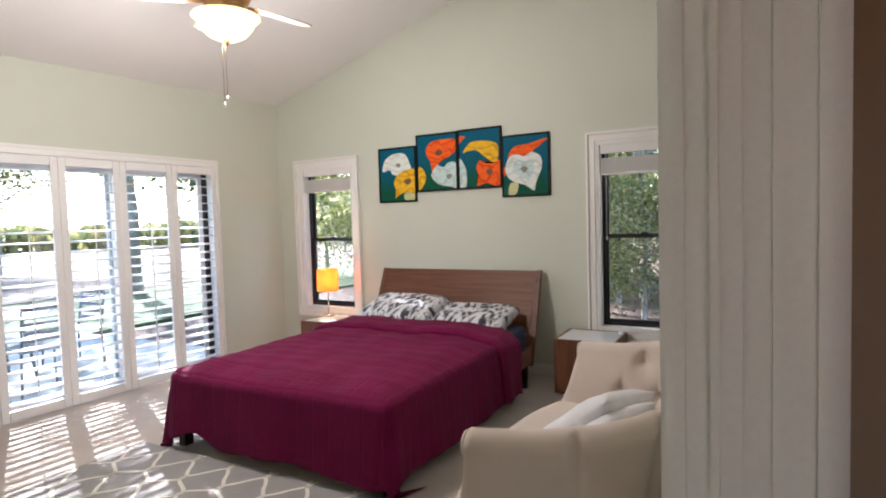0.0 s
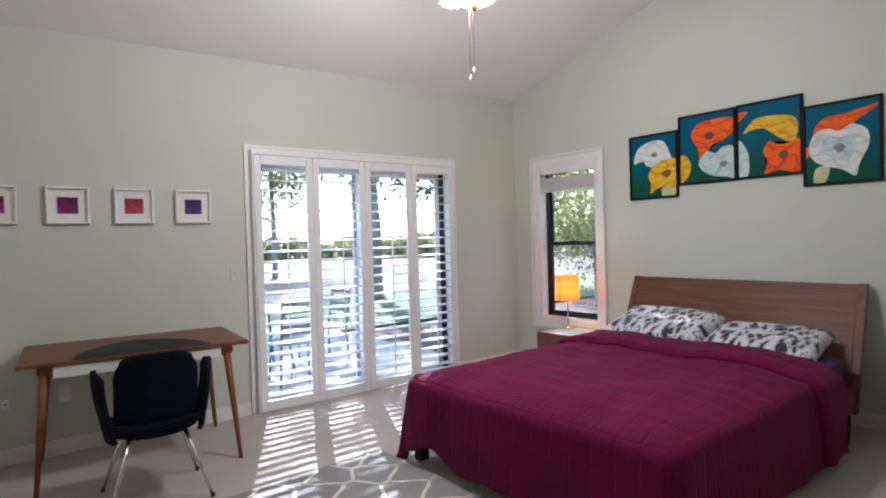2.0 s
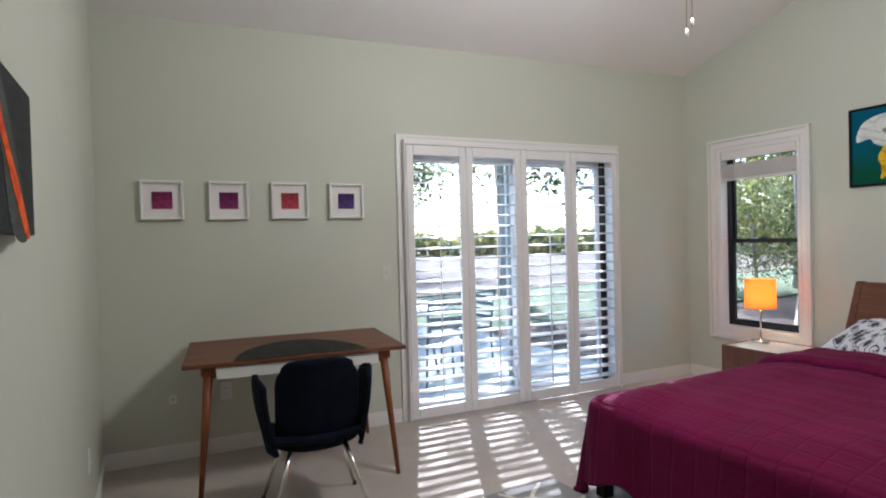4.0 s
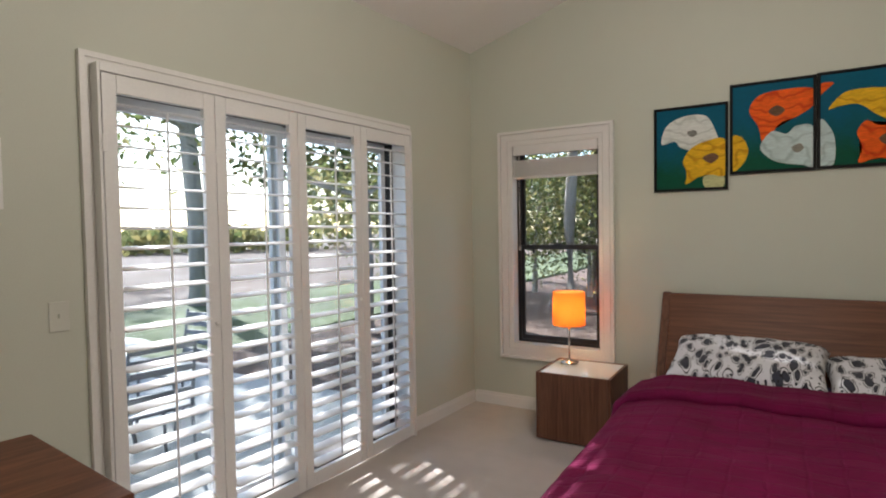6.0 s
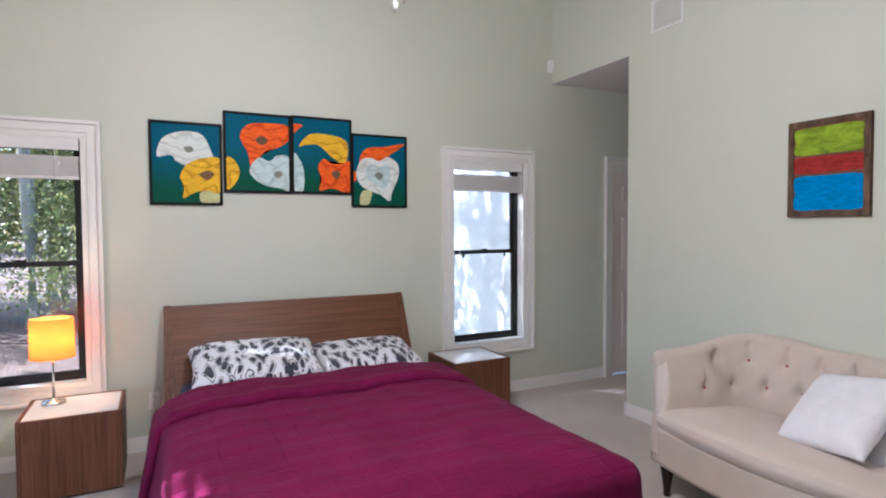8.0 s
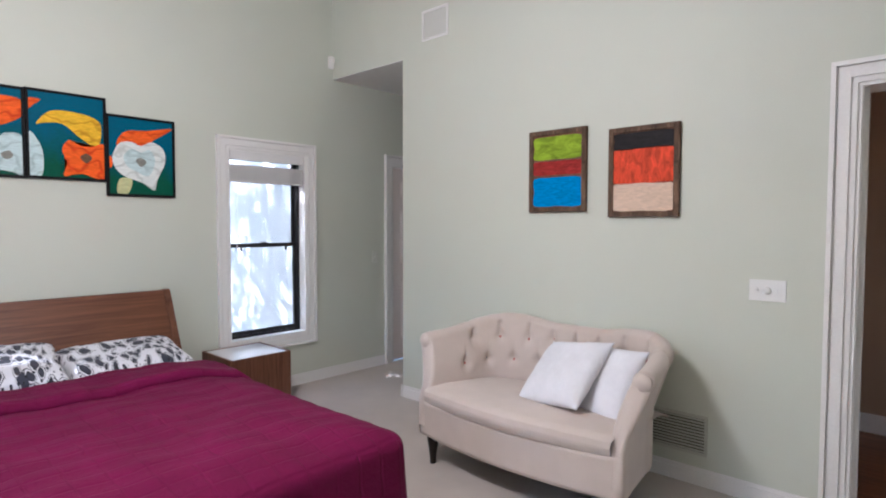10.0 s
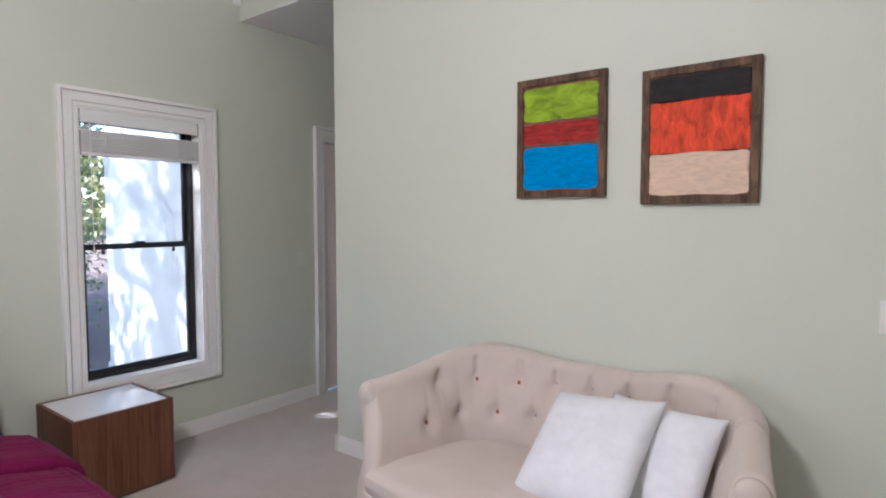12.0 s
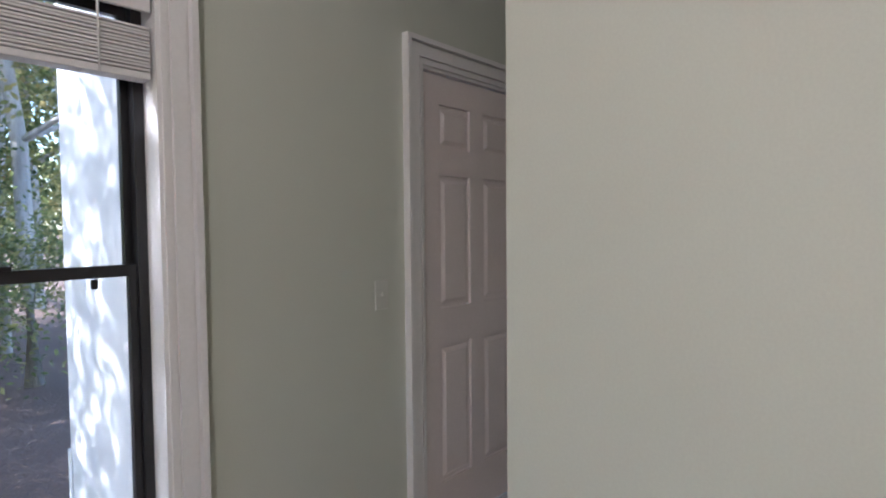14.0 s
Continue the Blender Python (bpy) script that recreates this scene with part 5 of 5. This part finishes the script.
# ---- small fixtures ----
def wall_plate(name, m, w, h, label, gangs, mat=None):
    mat = mat or PLASTIC
    t = thing(name, 0, 0, 0, label, "wall plate")
    t.matrix_basis = m
    box("plate", -w, w, -0.006, 0, -h, h, mat, t, 0.003)
    for k, kind in enumerate(gangs):
        x = (k - (len(gangs) - 1) / 2) * 0.046
        if kind == "toggle":
            box("toggle", x - 0.005, x + 0.005, -0.016, -0.006, -0.004, 0.012, mat, t, 0.002)
        elif kind == "dial":
            lathe("dial", [(0.020, 0), (0.019, 0.012), (0.016, 0.016)], PLASTIC, t, 24).matrix_basis = pose(x, -0.006, 0, 90)
        elif kind == "dot":
            # dark disc in place of the shaded jack hole
            lathe("jack", [(0.006, 0), (0.005, 0.003)], DARK, t, 12).matrix_basis = pose(x, -0.0055, 0, 90)
        else:
            for z in (-0.02, 0.02):
                box("socket", x - 0.016, x + 0.016, -0.0085, -0.006, z - 0.014, z + 0.014, PLASTIC, t, 0.004)
                for q in (-0.006, 0.006):
                    # slots are dark slips laid on the face, their shade put in as colour
                    box("slot", x + q - 0.0012, x + q + 0.0012, -0.0092, -0.0086, z - 0.004, z + 0.005, DARK, t, 0.0)
    return t


wall_plate("light_switch", pose(XE, 1.556, 1.125, 0, 0, -90), 0.086, 0.056, "white three-gang switch plate with a round dimmer dial", ("toggle", "dial", "toggle"))
wall_plate("light_switch", pose(0.738, YN, 1.126, 0, 0, 0), 0.035, 0.057, "painted-over single toggle switch plate beside the closet door", ("toggle",), PLATEP)
wall_plate("light_switch", WEST @ pose(XW, 2.185, 1.125, 0, 0, 90), 0.035, 0.057, "painted-over single toggle switch plate beside the patio door", ("toggle",), PLATEP)
wall_plate("power_outlet", WEST @ pose(XW, 1.05, 0.40, 0, 0, 90), 0.035, 0.057, "white power outlet low on the wall by the desk", ("outlet",))
wall_plate("cable_outlet", WEST @ pose(XW, 0.735, 0.385, 0, 0, 90), 0.022, 0.03, "small painted cable outlet low on the wall", ("dot",))
wall_plate("power_outlet", pose(-3.115, YN, 0.335), 0.035, 0.057, "white power outlet low on the wall beside the headboard", ("outlet",))
wall_plate("power_outlet", pose(-3.9, YS, 0.36, 0, 0, 180), 0.035, 0.057, "white power outlet low on the wall", ("outlet",))

al = thing("alarm_sensor", 0.195, YN, 2.972, "small white alarm sensor high in the corner", "alarm sensor")
bm = bmesh.new()
v = add_box(bm, -0.028, 0.028, -0.05, 0, -0.055, 0.055)
for p in v:
    if p.co.y < -0.02 and p.co.z < 0:
        p.co.y += 0.02
bmesh.ops.bevel(bm, geom=bm.edges[:], offset=0.008, segments=3, affect="EDGES")
part("housing", bm, PLASTIC, al)
box("lens_window", -0.02, 0.02, -0.0525, -0.046, -0.005, 0.035, MATBOARD, al, 0.002)


def vent(name, y0, y1, z0, z1, n, mat, label):
    t = thing(name, XE, (y0 + y1) / 2, (z0 + z1) / 2, label, "air vent")
    w, h = (y1 - y0) / 2, (z1 - z0) / 2
    bm = bmesh.new()
    fw = 0.016
    add_box(bm, -0.009, 0, -w, -w + fw, -h, h)
    add_box(bm, -0.009, 0, w - fw, w, -h, h)
    add_box(bm, -0.009, 0, -w + fw, w - fw, h - fw, h)
    add_box(bm, -0.009, 0, -w + fw, w - fw, -h, -h + fw)
    part("grille_frame", bm, mat, t)
    # behind the sage slats a dark sheet gives the duct's shade as colour
    box("backing", -0.0015, -0.0003, -w + fw, w - fw, -h + fw, h - fw, DARK if mat is GRILLE else GRILLE, t, 0.0)
    for k in range(n):
        z = -h + fw + (2 * h - 2 * fw) * (k + 0.5) / n
        bm = bmesh.new()
        v = add_box(bm, -0.009, -0.002, -w + fw, w - fw, z - 0.003, z + 0.003)
        for p in v:
            p.co.z += 0.002 if p.co.x > -0.005 else -0.001
        part("slat", bm, mat, t)


vent("return_vent", 1.832, 2.26, 0.170, 0.395, 11, GRILLE, "sage painted louvred return vent low on the wall")
vent("supply_vent", 3.78, 4.06, 2.922, 3.158, 14, PLASTIC, "white louvred supply vent high on the wall")


# ---- outside ----
g = bmesh.new()
add_box(g, -400, 400, -400, 400, -0.5, -0.36)
structure(part("ground", g, MULCH), "ground of brown leaf litter")
g = bmesh.new()
add_box(g, -9.6, XW - TH - 0.002, -3.5, 5.2, -0.36, -0.10)
structure(part("pavement", g, CONCRETE), "pale concrete patio slab")
g = bmesh.new()
add_box(g, -15.5, -9.65, -60, 40, -0.36, -0.30)
structure(part("lawn", g, LAWN), "mown lawn beyond the patio")
g = bmesh.new()
add_box(g, -390, -15.55, -300, 300, -0.359, -0.28)
structure(part("marsh", g, mottled("marsh_reeds", (0.15, 0.10, 0.072), 0.95, 0.3, 0.15, 3, 0.8, 0.05)), "brown reed marsh in the distance")
g = bmesh.new()
add_box(g, 0.293, 0.5, YN + TH + 0.002, 7.64, -0.4, 4.2)
structure(part("wall_exterior_wing", g, STUCCO), "white stucco wall of the house wing")
g = bmesh.new()
add_box(g, 0.285, 0.5, 7.615, 7.67, -0.4, 0.02)
structure(part("wall_exterior_plinth", g, STUCCO), "white stucco plinth of the wing")


def tree(name, x, y, h, crown_r, crown_z, leaves, leaf, size, seed, label, lean=0.0, trunk_r=0.14):
    rnd = random.Random(seed)
    t = thing(name, x, y, -0.36, label, "tree", "trees round the house")
    bm = bmesh.new()
    tips = []

    def limb(a, d, length, r, depth):
        n, seg = 8, 5
        p = Vector(a)
        d = Vector(d).normalized()
        rings = []
        for k in range(seg + 1):
            q = d.to_track_quat("Z", "Y").to_matrix()
            rr = r * (1 - 0.55 * k / seg)
            rings.append([bm.verts.new(p + q @ Vector((rr * math.cos(6.2832 * i / n), rr * math.sin(6.2832 * i / n), 0))) for i in range(n)])
            if depth == 0 and k >= 2:
                for _ in range(2):
                    ang = rnd.uniform(0, 6.28)
                    limb(p, (math.cos(ang), math.sin(ang), rnd.uniform(0.2, 0.9)), length * rnd.uniform(0.25, 0.42), rr * 0.45, 1)
            if depth == 1 and k >= 2:
                ang = rnd.uniform(0, 6.28)
                limb(p, Vector((math.cos(ang), math.sin(ang), rnd.uniform(-0.1, 0.7))) * 0.8 + d * 0.6, length * 0.5, rr * 0.5, 2)
            p = p + d * (length / seg)
            d = (d + Vector((rnd.uniform(-0.12, 0.12), rnd.uniform(-0.12, 0.12), 0.02))).normalized()
        tips.append(p)
        for u, w in zip(rings, rings[1:]):
            for i in range(n):
                bm.faces.new((u[i], u[(i + 1) % n], w[(i + 1) % n], w[i]))
    limb((0, 0, 0), (lean, 0.02, 1), h, trunk_r, 0)
    part("trunk", bm, BARK, t, "", True)
    vs, fs = [], []
    clumps = tips + [Vector((rnd.gauss(0, crown_r * 0.5), rnd.gauss(0, crown_r * 0.5), crown_z + rnd.gauss(0, crown_r * 0.45))) for _ in range(26)]
    for k in range(leaves):
        c = rnd.choice(clumps)
        s = crown_r * 0.22
        p = c + Vector((rnd.gauss(0, s), rnd.gauss(0, s), rnd.gauss(0, s * 0.8)))
        if p.z < 0.1:
            continue
        q = Euler((rnd.uniform(-1, 1), rnd.uniform(-1, 1), rnd.uniform(0, 6.28))).to_matrix()
        z = size * rnd.uniform(0.6, 1.4)
        i = len(vs)
        for o in ((-0.5, 0, 0), (0, -0.25, 0.05), (0.5, 0, 0), (0, 0.25, 0.05)):
            vs.append(p + q @ (Vector(o) * z))
        fs.append((i, i + 1, i + 2, i + 3))
    me = bpy.data.meshes.new("crown")
    me.from_pydata(vs, [], fs)
    me.materials.append(leaf)
    cr = new("crown", me)
    cr.parent = t
    return t


oak = tree("oak_tree", -8.6, 8.9, 6.0, 2.0, 4.2, 7000, LEAF, 0.16, 3, "evergreen oak with a rough trunk and small leaves")
pine = tree("slender_tree", 0.3, 12.5, 8.5, 1.7, 5.0, 6000, LEAF2, 0.13, 7, "slender tree with a pale trunk and thin yellow green leaves", 0.03, 0.13)
shrub = tree("shrub", -1.2, 10.0, 1.8, 1.3, 1.3, 6000, LEAF, 0.07, 11, "dense evergreen shrub with small dark leaves", 0.0, 0.05)
# first copy: crown out of view, added to shade the patio door's right half
for x, y, s, r in ((-14.5, 9.8, 1.8, 60), (-5.6, 19.0, 1.1, 200), (-11.5, 20, 1.3, 80), (2.6, 18.5, 1.3, 310), (-27, 12, 1.2, 20), (-1.4, 21.0, 1.4, 250)):
    copy_thing(oak, pose(x, y, -0.36, 0, 0, r)).scale = (s, s, s)
# the copy at (-6.7, 8.15) is added to block sun from the alcove floor
for x, y, s, r in ((-6.4, 10.2, 1.0, 20), (-6.7, 8.15, 1.15, 160), (-0.55, 14.5, 1.0, 70), (-3.3, 15.5, 1.2, 150), (-5.2, 14.0, 1.1, 240), (-4.3, 17.5, 1.2, 10), (-7.2, 18.0, 1.2, 70), (1.3, 15, 1.1, 30), (-1.7, 13.2, 0.9, 300), (-6.2, 12.8, 1.1, 100), (0.9, 11.2, 0.8, 200)):
    copy_thing(pine, pose(x, y, -0.36, 0, 0, r)).scale = (s, s, s)
for x, y, s, r in ((0.1, 10.4, 0.9, 60), (-1.9, 9.2, 0.9, 120), (-9.3, 13.4, 1.2, 210), (-0.3, 12.2, 1.2, 300), (1.1, 13.5, 1.3, 170), (-2.0, 12.0, 1.2, 40), (-6.6, 15.5, 1.5, 20), (-5.0, 16.5, 1.7, 130), (-3.2, 17.5, 1.8, 250), (-8.3, 16.0, 1.6, 330), (-10.5, 17.0, 1.9, 75), (-12.5, 15.5, 1.7, 190), (-4.2, 13.2, 1.0, 15)):
    copy_thing(shrub, pose(x, y, -0.36, 0, 0, r)).scale = (s, s, s)


def far_woods():
    """An uneven line of far trees at the edge of the marsh."""
    rnd = random.Random(21)
    vs, fs = [], []
    for k in range(30000):
        a = rnd.uniform(-0.2, 3.6)
        rad = rnd.uniform(52, 68)
        top = 2.2 + 1.2 * noise.noise(Vector((a * 9, 0, 0))) + 1.2 * noise.noise(Vector((a * 31, 4, 0)))
        if a > 2.35:
            top += 6
        p = Vector((-2 - rad * math.sin(a), 2 + rad * -math.cos(a), -0.3 + top * rnd.random() ** 0.8))
        z = rnd.uniform(0.3, 0.8)
        q = Euler((rnd.uniform(-1.2, 1.2), rnd.uniform(-1.2, 1.2), rnd.uniform(0, 6.28))).to_matrix()
        i = len(vs)
        for o in ((-0.5, 0, -0.3), (0.4, -0.2, -0.4), (0.5, 0, 0.4), (-0.3, 0.2, 0.5)):
            vs.append(p + q @ (Vector(o) * z))
        fs.append((i, i + 1, i + 2, i + 3))
    me = bpy.data.meshes.new("far_woods")
    me.from_pydata(vs, [], fs)
    me.materials.append(LEAF2)
    return tagged(new("far_woods", me), "far belt of dark green woodland", "woods", kind="stuff")


far_woods()

# patio table and chairs
tb = thing("patio_table", -6.6, 3.1, -0.10, "round pale metal patio table on the concrete slab", "table")
lathe("tabletop", [(0.53, 0.70), (0.55, 0.705), (0.55, 0.72), (0.53, 0.727)], PATIO, tb, 40)
for k in range(4):
    a = math.pi / 4 + k * math.pi / 2
    rod("leg", (0.42 * math.cos(a), 0.42 * math.sin(a), 0), (0.30 * math.cos(a), 0.30 * math.sin(a), 0.70), 0.014, 0.016, DECKGREY, tb, 10)


def patio_chair():
    c = thing("patio_chair", 0, 0, -0.10, "dark metal patio chair with a slatted back", "chair", "chairs round the patio table")
    box("seat", -0.22, 0.22, -0.22, 0.22, 0.42, 0.445, DECKGREY, c, 0.008)
    for sx in (-1, 1):
        for sy in (-1, 1):
            rod("leg", (sx * 0.22, sy * 0.22, 0), (sx * 0.20, sy * 0.20, 0.43), 0.011, 0.012, DECKGREY, c, 8)
        rod("back_post", (-0.21, sx * 0.2, 0.43), (-0.28, sx * 0.2, 0.88), 0.012, 0.011, DECKGREY, c, 8)
    for k in range(5):
        z = 0.54 + 0.075 * k
        x = -0.21 - 0.07 * (z - 0.43) / 0.45
        box("back_slat", x - 0.008, x + 0.008, -0.2, 0.2, z - 0.02, z + 0.02, DECKGREY, c, 0.003)
    return c


pc0 = patio_chair()
pc0.matrix_basis = pose(-7.35, 3.1, -0.10, 0, 0, 5)
for x, y, r in ((-6.6, 2.32, 96), (-6.55, 3.9, -85), (-5.85, 3.2, 172)):
    copy_thing(pc0, pose(x, y, -0.10, 0, 0, r))
